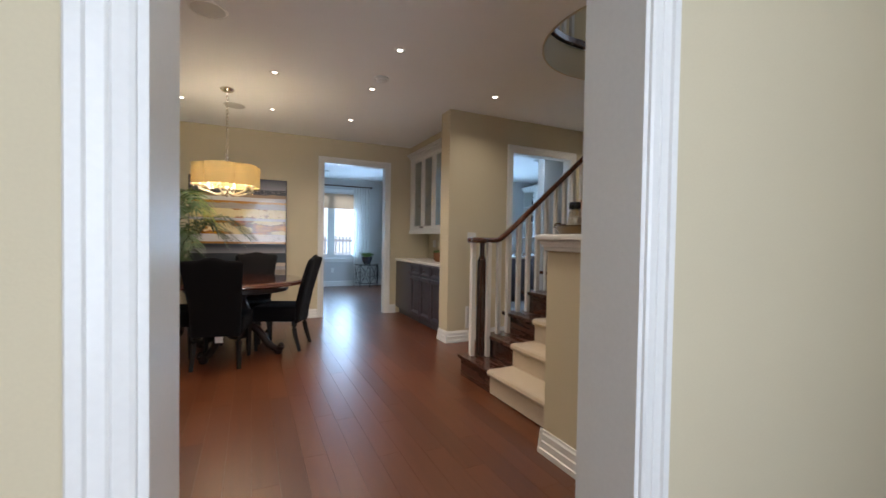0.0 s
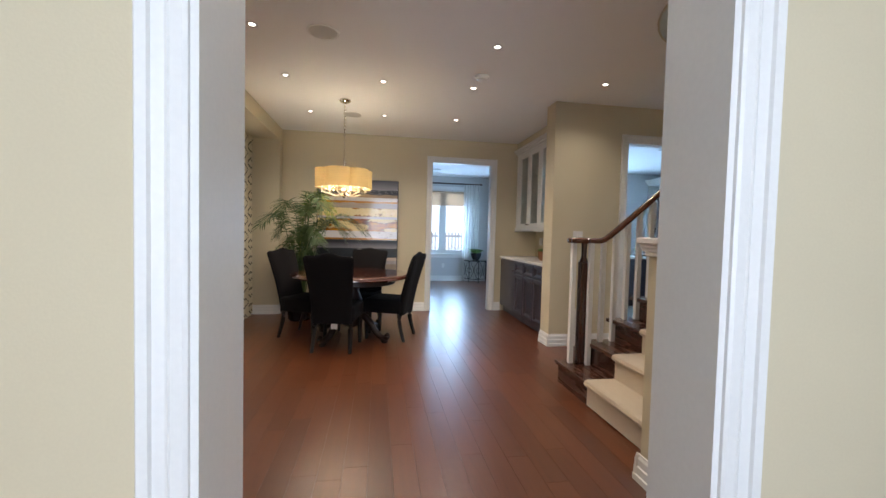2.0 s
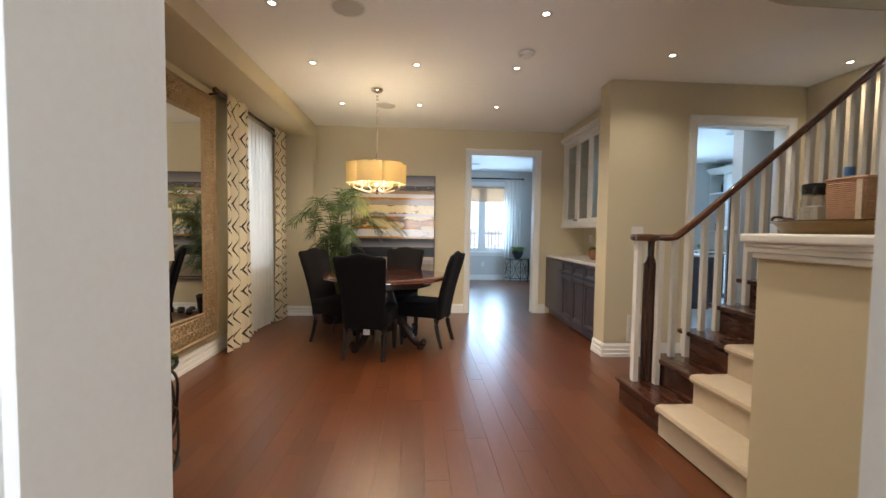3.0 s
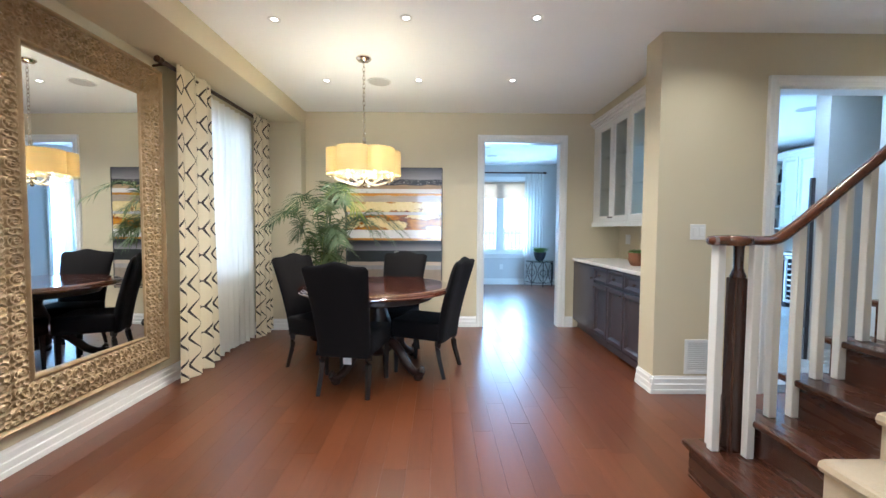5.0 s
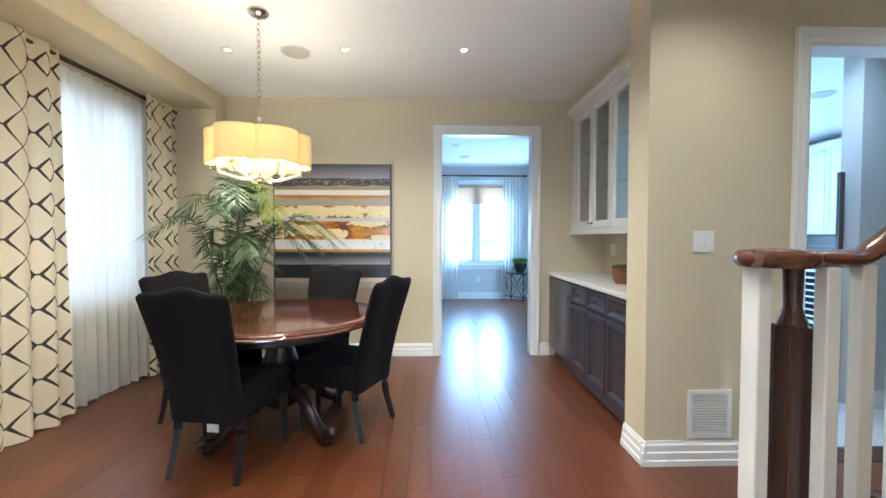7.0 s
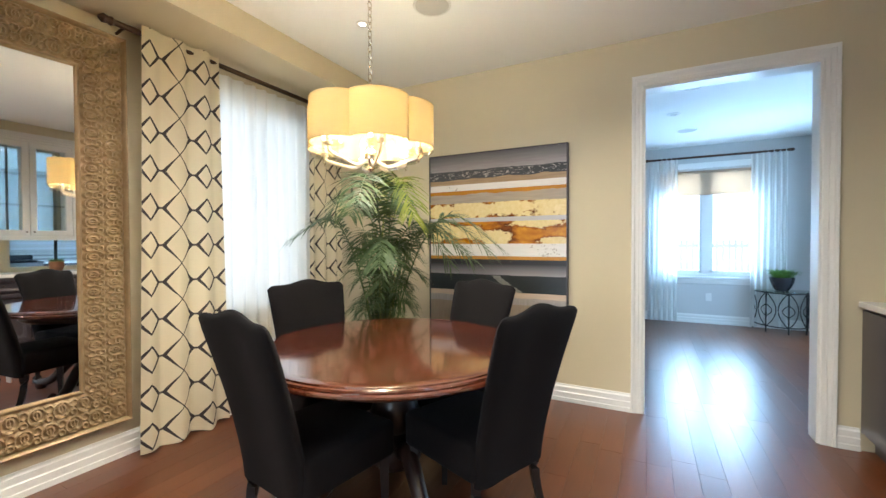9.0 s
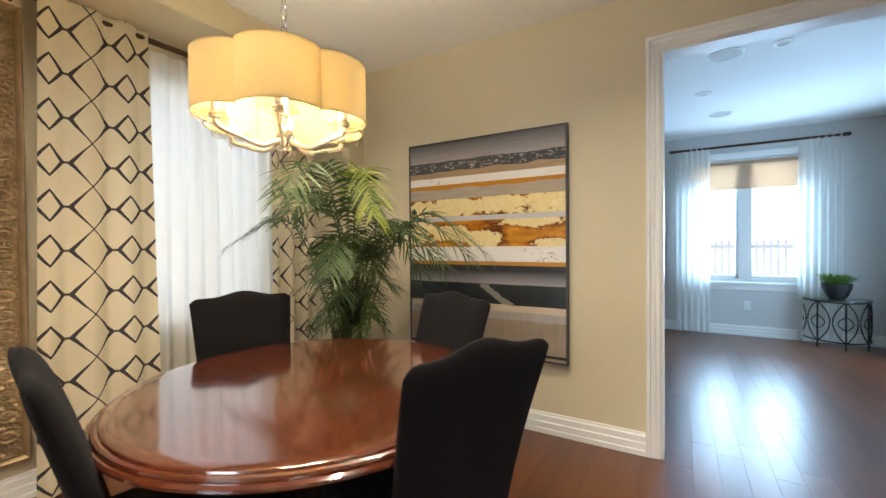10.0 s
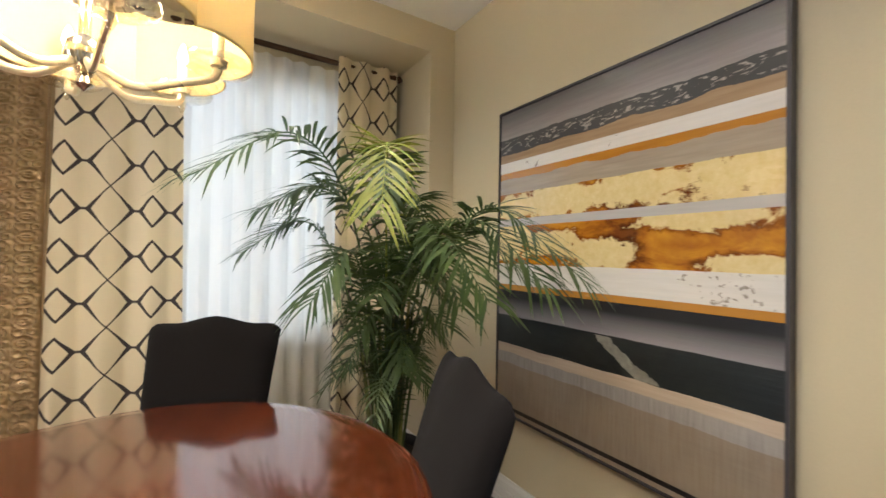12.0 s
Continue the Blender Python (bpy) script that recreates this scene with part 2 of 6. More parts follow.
def curtain_pattern(m):
    """Dark ikat diamonds on cream: tall diamonds in columns, a small one between each pair at their side corners."""
    uv = m.node("TexCoord").outputs["UV"]
    warp = m.node("TexNoise")
    warp.inputs["Scale"].default_value = 9.0
    m.link(uv, warp.inputs["Vector"])
    sep = m.node("SeparateXYZ")
    m.link(uv, sep.inputs[0])
    jig = m.math("MULTIPLY_ADD", warp.outputs[0], 0.008, -0.004)
    u, v = m.math("ADD", sep.outputs[0], jig), m.math("ADD", sep.outputs[1], jig)
    P, Q = 0.50, 0.228
    du = m.math("MULTIPLY", m.math("ABSOLUTE", m.math("SUBTRACT", m.math("FRACT", m.math("DIVIDE", u, P)), 0.5)), P)
    dv = m.math("MULTIPLY", m.math("ABSOLUTE", m.math("SUBTRACT", m.math("FRACT", m.math("DIVIDE", v, Q)), 0.5)), Q)
    big = m.math("ADD", m.math("DIVIDE", du, 0.122), m.math("POWER", m.math("DIVIDE", dv, 0.114), 1.04))
    su = m.math("SUBTRACT", P / 2, du)
    small = m.math("ADD", m.math("DIVIDE", su, 0.082), m.math("DIVIDE", dv, 0.078))
    wide = m.math("MULTIPLY_ADD", m.math("MAXIMUM", m.math("SUBTRACT", 1.0, m.math("DIVIDE", dv, 0.085)), 0.0), 0.095, 0.040)
    near_big = m.math("SUBTRACT", m.math("ABSOLUTE", m.math("SUBTRACT", big, 1.0)), wide)
    near_small = m.math("SUBTRACT", m.math("ABSOLUTE", m.math("SUBTRACT", small, 1.0)), m.math("MULTIPLY_ADD", wide, 1.25, 0.03))
    dash = m.math("MAXIMUM", m.math("SUBTRACT", dv, 0.005), m.math("MAXIMUM", m.math("SUBTRACT", 0.120, du), m.math("SUBTRACT", du, 0.172)))
    edge = m.math("MINIMUM", m.math("MINIMUM", near_big, m.math("MULTIPLY", near_small, 0.8)), m.math("MULTIPLY", dash, 4.0))
    ink = m.node("MapRange")
    ink.inputs["From Min"].default_value, ink.inputs["From Max"].default_value = 0.018, -0.008
    m.link(edge, ink.inputs["Value"])
    weave = m.noise(600, 2)
    cream = m.mix(weave, (0.67, 0.58, 0.40), (0.77, 0.68, 0.49))
    return m.mix(ink.outputs[0], cream, (0.045, 0.035, 0.035))


CURTAIN = cloth_through("patterned_curtain_cloth", (0.7, 0.65, 0.5), 0.14, 0.0, curtain_pattern)


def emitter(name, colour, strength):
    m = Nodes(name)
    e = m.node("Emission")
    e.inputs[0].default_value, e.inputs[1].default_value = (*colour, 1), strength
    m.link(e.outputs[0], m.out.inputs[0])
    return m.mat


BULB = emitter("lit_bulb", (1.0, 0.80, 0.50), 5.0)
POT_GLOW = emitter("lit_pot_lens", (1.0, 0.86, 0.66), 14.0)


# ---- mesh helpers ----
def link_mesh(name, bm, material, parent=None, smooth=False, angle=None):
    bmesh.ops.recalc_face_normals(bm, faces=bm.faces)
    me = bpy.data.meshes.new(name)
    if smooth:
        for f in bm.faces:
            f.smooth = True
        if angle:
            for e in bm.edges:
                if len(e.link_faces) == 2 and e.calc_face_angle(0) > radians(angle):
                    e.smooth = False
    bm.to_mesh(me)
    bm.free()
    me.materials.append(material)
    ob = new(name, me)
    if parent is not None:
        ob.parent = parent
    return ob


def part(name, bm, material, parent, label="", smooth=False, angle=40):
    ob = link_mesh(name, bm, material, parent, smooth, angle)
    return tagged(ob, label) if label else ob


def setting(name, bm, material, label="", smooth=False, angle=40):
    return tagged(link_mesh(name, bm, material, None, smooth, angle), label, name.split("_")[0], kind="structure")


def thing(name, m, label, category, group=""):
    ob = new(name)
    ob.empty_display_size = 0.1
    ob.matrix_world = m
    return tagged(ob, label, category, group)


def box(bm, x0, x1, y0, y1, z0, z1, bevel=0.0, seg=1):
    r = bmesh.ops.create_cube(bm, size=1.0)
    for v in r["verts"]:
        v.co = Vector(((x0 + x1) / 2 + v.co.x * (x1 - x0), (y0 + y1) / 2 + v.co.y * (y1 - y0), (z0 + z1) / 2 + v.co.z * (z1 - z0)))
    if bevel:
        edges = list({e for v in r["verts"] for e in v.link_edges})
        bmesh.ops.bevel(bm, geom=edges, offset=bevel, segments=seg, affect="EDGES", profile=0.5)
    return bm


def cube(x0, x1, y0, y1, z0, z1, bevel=0.0, seg=1):
    return box(bmesh.new(), x0, x1, y0, y1, z0, z1, bevel, seg)


def lathe(profile, steps=32, bm=None, centre=(0, 0), lobes=0, depth=0.0):
    """A turned shape from (radius, height) pairs; lobes and depth scallop it."""
    bm = bm or bmesh.new()
    rings = []
    for r, z in profile:
        ring = []
        for i in range(steps):
            a = 2 * math.pi * i / steps
            rr = r
            if lobes:
                rr = r * (1 - depth + depth * abs(math.sin(lobes * a / 2)) ** 0.7)
            ring.append(bm.verts.new((centre[0] + rr * math.cos(a), centre[1] + rr * math.sin(a), z)))
        rings.append(ring)
    for a, b in zip(rings, rings[1:]):
        for i in range(steps):
            j = (i + 1) % steps
            bm.faces.new((a[i], a[j], b[j], b[i]))
    for ring, (r, z) in ((rings[0], profile[0]), (rings[-1], profile[-1])):
        if r > 0.0005 and (profile[0] != profile[-1]) and not lobes:
            bm.faces.new(ring)
    return bm


def tube(points, radius, steps=8, bm=None, taper=None, flat=1.0):
    """A round bar along points."""
    bm = bm or bmesh.new()
    pts = [Vector(p) for p in points]
    rings, up = [], Vector((0, 0, 1))
    for i, p in enumerate(pts):
        d = (pts[min(i + 1, len(pts) - 1)] - pts[max(i - 1, 0)]).normalized()
        side = d.cross(up)
        if side.length < 0.05:
            side = d.cross(Vector((0, 1, 0)))
        side.normalize()
        top = side.cross(d)
        r = radius * (taper(i / (len(pts) - 1)) if taper else 1.0)
        rings.append([bm.verts.new(p + side * r * math.cos(2 * math.pi * k / steps) + top * r * flat * math.sin(2 * math.pi * k / steps)) for k in range(steps)])
    for a, b in zip(rings, rings[1:]):
        for k in range(steps):
            j = (k + 1) % steps
            bm.faces.new((a[k], a[j], b[j], b[k]))
    bm.faces.new(rings[0])
    bm.faces.new(rings[-1])
    return bm


def curve_points(ctrl, n=24):
    """A smooth path through control points."""
    p = [Vector(c) for c in ctrl]
    p = [2 * p[0] - p[1]] + p + [2 * p[-1] - p[-2]]
    out = []
    for i in range(1, len(p) - 2):
        a, b, c, d = p[i - 1:i + 3]
        steps = max(2, n // (len(p) - 3))
        for k in range(steps):
            t = k / steps
            out.append(0.5 * (2 * b + (c - a) * t + (2 * a - 5 * b + 4 * c - d) * t * t + (3 * b - a - 3 * c + d) * t ** 3))
    out.append(p[-2])
    return out


def extrude_profile(profile, start, end, out):
    """A moulding: profile of (proud, height) run from start to end on the floor plan; out is the way that it stands proud."""
    bm = bmesh.new()
    s, e, o = Vector((*start, 0)), Vector((*end, 0)), Vector((*out, 0))
    a = [bm.verts.new(s + o * n + Vector((0, 0, z))) for n, z in profile]
    b = [bm.verts.new(e + o * n + Vector((0, 0, z))) for n, z in profile]
    for i in range(len(profile)):
        j = (i + 1) % len(profile)
        bm.faces.new((a[i], a[j], b[j], b[i]))
    bm.faces.new(a)
    bm.faces.new(b)
    return bm


BASE_PROFILE = [(0, 0), (0.026, 0), (0.026, 0.030), (0.020, 0.034), (0.020, 0.072), (0.014, 0.078), (0.014, 0.112), (0.008, 0.122), (0.006, 0.135), (0, 0.135)]
CASING_PROFILE = [(0.0, 0.0), (0.0, 0.012), (0.007, 0.016), (0.026, 0.016), (0.029, 0.019), (0.035, 0.016), (0.054, 0.019), (0.057, 0.026), (0.074, 0.028), (0.078, 0.024), (0.078, 0.0)]


def casing(name, x0, x1, top, y, face, swap=False):
    """Door casing round an opening from x0 to x1; face: -1 or 1, the way along y that it looks. swap turns it on to a wall along y."""
    bm = bmesh.new()
    lines = []
    for u, n in CASING_PROFILE:
        pts = [(x0 - u, 0), (x0 - u, top + u), (x1 + u, top + u), (x1 + u, 0)]
        if swap:
            lines.append([bm.verts.new((y + face * n, px, pz)) for px, pz in pts])
        else:
            lines.append([bm.verts.new((px, y + face * n, pz)) for px, pz in pts])
    k = len(lines)
    for i in range(k):
        j = (i + 1) % k
        for s in range(3):
            bm.faces.new((lines[i][s], lines[j][s], lines[j][s + 1], lines[i][s + 1]))
    for s in (0, 3):
        bm.faces.new([ln[s] for ln in lines])
    return setting(name, bm, TRIM, "white painted moulded door casing round an opening")


# ---- the large structure ----
FAR, LEFT, PIER_X, PIER_Y = 6.58, -1.50, 2.36, 4.45


def slab(name, boxes, material, label=""):
    bm = bmesh.new()
    for b in boxes:
        box(bm, *b)
    return setting(name, bm, material, label)


def wall_with_hole_x(name, x0, x1, y0, y1, holes, material, label, top=CEIL):
    """A wall that runs along x with openings (xa, xb, za, zb)."""
    boxes, at = [], x0
    for xa, xb, za, zb in holes:
        boxes.append((at, xa, y0, y1, 0, top))
        if za > 0:
            boxes.append((xa, xb, y0, y1, 0, za))
        boxes.append((xa, xb, y0, y1, zb, top))
        at = xb
    boxes.append((at, x1, y0, y1, 0, top))
    return slab(name, boxes, material, label)


def wall_with_hole_y(name, y0, y1, x0, x1, holes, material, label, top=CEIL):
    boxes, at = [], y0
    for ya, yb, za, zb in holes:
        boxes.append((x0, x1, at, ya, 0, top))
        if za > 0:
            boxes.append((x0, x1, ya, yb, 0, za))
        boxes.append((x0, x1, ya, yb, zb, top))
        at = yb
    boxes.append((x0, x1, at, y1, 0, top))
    return slab(name, boxes, material, label)


ENTRY = (0.125, 1.13, 2.38)
FAMILY = (1.265, 2.255, 2.385)
KITCHEN = (3.245, 4.205, 2.345)
wall_with_hole_x("wall_entry", -1.62, 4.55, 0.90, 1.095, [(ENTRY[0], ENTRY[1], 0, ENTRY[2])], WALL, "beige painted wall with a cased opening")
wall_with_hole_y("wall_dining_window", 0.88, FAR, LEFT - 0.15, LEFT, [(5.0, 6.0, 0.75, 2.35)], WALL, "beige painted wall with a tall window")
wall_with_hole_x("wall_far", LEFT - 0.15, 3.15, FAR, FAR + 0.13, [(FAMILY[0], FAMILY[1], 0, FAMILY[2])], WALL, "beige painted wall with a cased opening")
wall_with_hole_x("wall_stair", PIER_X, 4.4, PIER_Y, PIER_Y + 0.13, [(KITCHEN[0], KITCHEN[1], 0, KITCHEN[2])], WALL, "beige painted wall with a cased opening")
wall_with_hole_y("wall_recess", PIER_Y + 0.13, FAR, 3.03, 3.15, [(4.63, 5.10, 1.38, 2.49), (5.10, 5.555, 0.96, 2.49), (5.555, 5.97, 0.96, 1.32)], WALL, "beige painted wall behind the buffet with a pass-through")
slab("wall_pier", [(PIER_X, 3.03, PIER_Y + 0.13, 4.68, 0, CEIL)], WALL, "beige painted pier beside the buffet")
slab("wall_stair_side", [(4.4, 4.55, 1.095, PIER_Y + 0.13, 0, CEIL)], WALL, "beige painted wall beside the stairs")
# unseen wall; its opening is assumed, to let the entry daylight in
wall_with_hole_x("wall_entry_back", -1.8, 3.4, -1.75, -1.6, [(-0.45, 1.45, 0.45, 2.45)], WALL, "unseen beige entry wall with an assumed glazed opening")
slab("wall_entry_left", [(-1.8, -1.62, -1.6, 0.90, 0, CEIL)], WALL, "beige painted entry wall")
slab("wall_entry_right", [(3.2, 3.4, -1.6, 0.90, 0, CEIL)], WALL, "beige painted entry wall")
slab("trim_bulkhead", [(LEFT, -1.0, 1.095, FAR, 2.556, CEIL - 0.002), (LEFT, -1.0, 6.40, FAR, 0, 2.556)], WALL, "beige bulkhead above the window wall")

# family room beyond the far opening
FY = 10.65
wall_with_hole_x("wall_family_window", -1.2, 3.60, FY, FY + 0.15, [(1.45, 2.75, 0.72, 2.38)], WALL_GREY, "grey-beige wall with a wide window")
wall_with_hole_y("wall_family_right", FAR + 0.13, FY, 3.45, 3.60, [(8.3, 9.9, 0.0, 2.25)], WALL_GREY, "grey-beige wall with a glazed patio opening")
slab("wall_family_left", [(-1.35, -1.2, FAR + 0.13, FY + 0.15, 0, CEIL)], WALL_GREY, "grey-beige wall")
# kitchen beyond the stair opening
slab("wall_kitchen_corner", [(4.32, 7.0, 5.14, 5.29, 0, CEIL)], WALL_GREY, "grey wall at the kitchen corner")
wall_with_hole_x("wall_kitchen_far", 3.60, 7.12, 8.82, 8.95, [(3.9, 5.3, 1.0, 2.3)], WALL_GREY, "grey kitchen wall with a window")
slab("wall_kitchen_right", [(7.0, 7.12, 4.45, 8.82, 0, CEIL)], WALL_GREY, "grey kitchen wall behind the range")
slab("wall_kitchen_near", [(4.55, 7.0, 4.45, 4.58, 0, CEIL)], WALL_GREY, "grey kitchen wall")


def make_ceiling():
    """One ceiling over all rooms with the round-ended stairwell cut through it."""
    bm = bmesh.new()
    outer = [(-1.85, -1.8), (8.5, -1.8), (8.5, 10.85), (-1.85, 10.85)]
    cx, cy, r = 2.95, 2.35, 0.75
    hole = [(4.2, cy + r)] + [(cx + r * math.cos(radians(a)), cy + r * math.sin(radians(a))) for a in range(90, 271, 6)] + [(4.2, cy - r)]
    for ring in (outer, hole):
        vs = [bm.verts.new((x, y, CEIL)) for x, y in ring]
        for a, b in zip(vs, vs[1:] + vs[:1]):
            bm.edges.new((a, b))
    bmesh.ops.triangle_fill(bm, use_beauty=True, edges=bm.edges[:])
    r2 = bmesh.ops.extrude_face_region(bm, geom=bm.faces[:])
    for v in [g for g in r2["geom"] if isinstance(g, bmesh.types.BMVert)]:
        v.co.z += 0.28
    setting("ceiling", bm, CEILING, "white painted flat ceiling with a round-ended stairwell")
    # curved beige band inside the well, its dark nosing, and the storey above
    for name, r0, r1, z0, z1, mat, label in (("trim_stairwell_band", 0.735, 0.748, CEIL - 0.004, 3.00, WALL, "beige curved band round the stairwell"), ("trim_stairwell_nosing", 0.71, 0.78, 3.025, 3.075, STAIR_WOOD, "dark curved wooden nosing of the upper landing")):
        bm = bmesh.new()
        path = [(4.2, 1), *[(a, 0) for a in range(90, 271, 6)], (4.2, -1)]
        rows = []
        for p, s in path:
            ring = []
            for rr, z in ((r0, z0), (r1, z0), (r1, z1), (r0, z1)):
                if s:
                    ring.append(bm.verts.new((p, cy + s * rr, z)))
                else:
                    ring.append(bm.verts.new((cx + rr * math.cos(radians(p)), cy + rr * math.sin(radians(p)), z)))
            rows.append(ring)
        for a, b in zip(rows, rows[1:]):
            for k in range(4):
                bm.faces.new((a[k], a[(k + 1) % 4], b[(k + 1) % 4], b[k]))
        setting(name, bm, mat, label, True)
    # the opening in the x = 4.8 wall is made up, for the added landing lamp
    slab("wall_upper_storey", [(1.2, 1.3, 0.9, 4.5, 3.02, 5.5), (1.3, 4.8, 4.4, 4.5, 3.02, 5.5), (1.3, 4.8, 0.9, 1.0, 3.02, 5.5), (4.8, 4.9, 0.9, 1.75, 3.02, 5.5), (4.8, 4.9, 3.05, 4.5, 3.02, 5.5), (4.8, 4.9, 1.75, 3.05, 3.02, 3.6), (4.8, 4.9, 1.75, 3.05, 5.0, 5.5)], WALL, "beige wall of the upper landing")
    slab("ceiling_upper", [(1.2, 4.9, 0.9, 4.5, 5.5, 5.6)], CEILING, "white ceiling of the upper landing")
    rail = thing("landing_railing", pose(cx, cy, 3.075), "curved white baluster railing round the stairwell", "railing")
    for k, a in enumerate(range(92, 269, 8)):
        px, py = 0.745 * math.cos(radians(a)), 0.745 * math.sin(radians(a))
        part("baluster", cube(px - 0.016, px + 0.016, py - 0.016, py + 0.016, 0, 0.86), TRIM, rail)
    part("handrail", tube([(0.745 * math.cos(radians(a)), 0.745 * math.sin(radians(a)), 0.89) for a in range(90, 271, 6)], 0.03), RAIL_WOOD, rail, smooth=True)


make_ceiling()

# openings: jamb linings and casings
for nm, (xa, xb, top), y0, y1 in (("entry", ENTRY, 0.90, 1.095), ("family", FAMILY, FAR, FAR + 0.13), ("kitchen", KITCHEN, PIER_Y, PIER_Y + 0.13)):
    slab("trim_jamb_" + nm, [(xa - 0.004, xa + 0.014, y0 - 0.004, y1 + 0.004, 0, top), (xb - 0.014, xb + 0.004, y0 - 0.004, y1 + 0.004, 0, top), (xa + 0.014, xb - 0.014, y0 - 0.004, y1 + 0.004, top - 0.016, top + 0.004)], TRIM, "white painted jamb lining")
    casing("trim_casing_" + nm, xa, xb, top, y0, -1)
    casing("trim_casing_back_" + nm, xa, xb, top, y1, 1)


def base(name, start, end, out):
    setting("baseboard_" + name, extrude_profile(BASE_PROFILE, start, end, out), TRIM, "tall white stepped baseboard")


CW = 0.080
base("entry_left", (-1.62, 0.90), (ENTRY[0] - CW, 0.90), (0, -1))
base("entry_right", (ENTRY[1] + CW, 0.90), (3.2, 0.90), (0, -1))
base("dining_near", (LEFT, 1.095), (ENTRY[0] - CW, 1.095), (0, 1))
base("hall_near", (ENTRY[1] + CW, 1.095), (1.79, 1.095), (0, 1))
base("window_wall", (LEFT, 1.095), (LEFT, 6.40), (1, 0))
base("stub", (LEFT + 0.02, 6.40), (-1.0 + 0.02, 6.40), (0, -1))
base("stub_side", (-1.0, 6.40), (-1.0, FAR), (1, 0))
base("far_left", (-0.98, FAR), (FAMILY[0] - CW, FAR), (0, -1))
base("far_right", (FAMILY[1] + CW, FAR), (2.44, FAR), (0, -1))
base("pier", (PIER_X - 0.0255, PIER_Y), (KITCHEN[0] - CW, PIER_Y), (0, -1))
base("pier_side", (PIER_X, PIER_Y - 0.0245), (PIER_X, 4.68), (-1, 0))
base("family_window", (-1.2, FY), (3.45, FY), (0, -1))
base("family_right", (3.45, FAR + 0.13), (3.45, 8.2), (-1, 0))
base("family_right_end", (3.45, 10.0), (3.45, FY), (-1, 0))
base("kitchen_corner", (4.322, 5.14), (7.0, 5.14), (0, -1))
base("stair_wall_right", (KITCHEN[1] + CW, PIER_Y), (4.4, PIER_Y), (0, -1))
casing("trim_casing_patio", 8.3, 9.9, 2.25, 3.45, -1, True)
slab("trim_kitchen_crown", [(4.26, 7.0, 5.06, 5.14, CEIL - 0.09, CEIL - 0.003), (4.24, 7.0, 5.03, 5.14, CEIL - 0.045, CEIL - 0.003), (4.28, 4.32, 5.08, 5.29, CEIL - 0.09, CEIL - 0.003)], TRIM, "white crown moulding")
slab("wall_half", [(1.79, 2.02, 0.98, 2.015, 0, 1.187)], WALL, "beige half wall beside the stairs")
setting("trim_half_wall_cap", box(box(box(cube(1.745, 2.065, 1.02, 2.06, 1.215, 1.25, 0.008, 2), 1.757, 2.053, 1.021, 2.048, 1.197, 1.216, 0.004), 1.765, 2.045, 1.022, 2.04, 1.180, 1.198), 1.774, 2.036, 1.023, 2.031, 1.155, 1.181, 0.005), TRIM, "white moulded cap on the half wall")
base("half_wall", (1.79, 1.04), (1.79, 2.038), (-1, 0))
base("half_wall_end", (1.767, 2.015), (1.935, 2.015), (0, 1))


# the entry wall stands a little askew to the rest
for nm in ("wall_entry", "trim_jamb_entry", "trim_casing_entry", "trim_casing_back_entry", "baseboard_entry_left", "baseboard_entry_right", "baseboard_dining_near", "baseboard_hall_near"):
    skew = bpy.data.objects[nm]
    skew.matrix_world = pose(0.64, 1.0, 0, 0, 0, -2.9) @ pose(-0.64, -1.0, 0) @ skew.matrix_world


# ---- windows ----
def window_x(name, x, y0, y1, z0, z1, out, mullions, label):
    """A window in a wall along y; out: the way to the outside along x."""
    ob = tagged(new(name), label, "window", kind="structure")
    ob.location = (x, (y0 + y1) / 2, z0)
    h, w, t = z1 - z0, (y1 - y0) / 2, 0.05
    part("window_frame", box(box(box(cube(0, 0.07 * out, -w, -w + t, 0, h), 0, 0.07 * out, w - t, w, 0, h), 0, 0.07 * out, -w, w, 0, t), 0, 0.07 * out, -w, w, h - t, h), TRIM, ob)
    part("window_sill", cube(-0.06 * out, 0.1 * out, -w - 0.03, w + 0.03, -0.035, -0.002, 0.004), TRIM, ob)
    for m in mullions:
        part("mullion", cube(0.005 * out, 0.065 * out, m - 0.025, m + 0.025, t, h - t), TRIM, ob)
    g = part("pane", cube(0.03 * out, 0.036 * out, -w + t, w - t, t, h - t), GLASS, ob)
    g.visible_shadow = False
    return ob


window_x("window_1", LEFT - 0.03, 5.0, 6.0, 0.75, 2.35, -1, [0.0], "white framed dining window behind sheer curtains")
# unseen glazing, assumed to go with the added entry daylight
w2 = window_x("window_2", 0, -0.95, 0.95, 0.0, 2.0, -1, [-0.5, 0.5], "unseen white framed glazing, assumed for the entry daylight")
w2.matrix_world = pose(0.5, -1.62, 0.45, 0, 0, 90)
window_x("window_3", 3.50, 8.3, 9.9, 0.04, 2.25, 1, [0.0], "white framed glazed patio door")


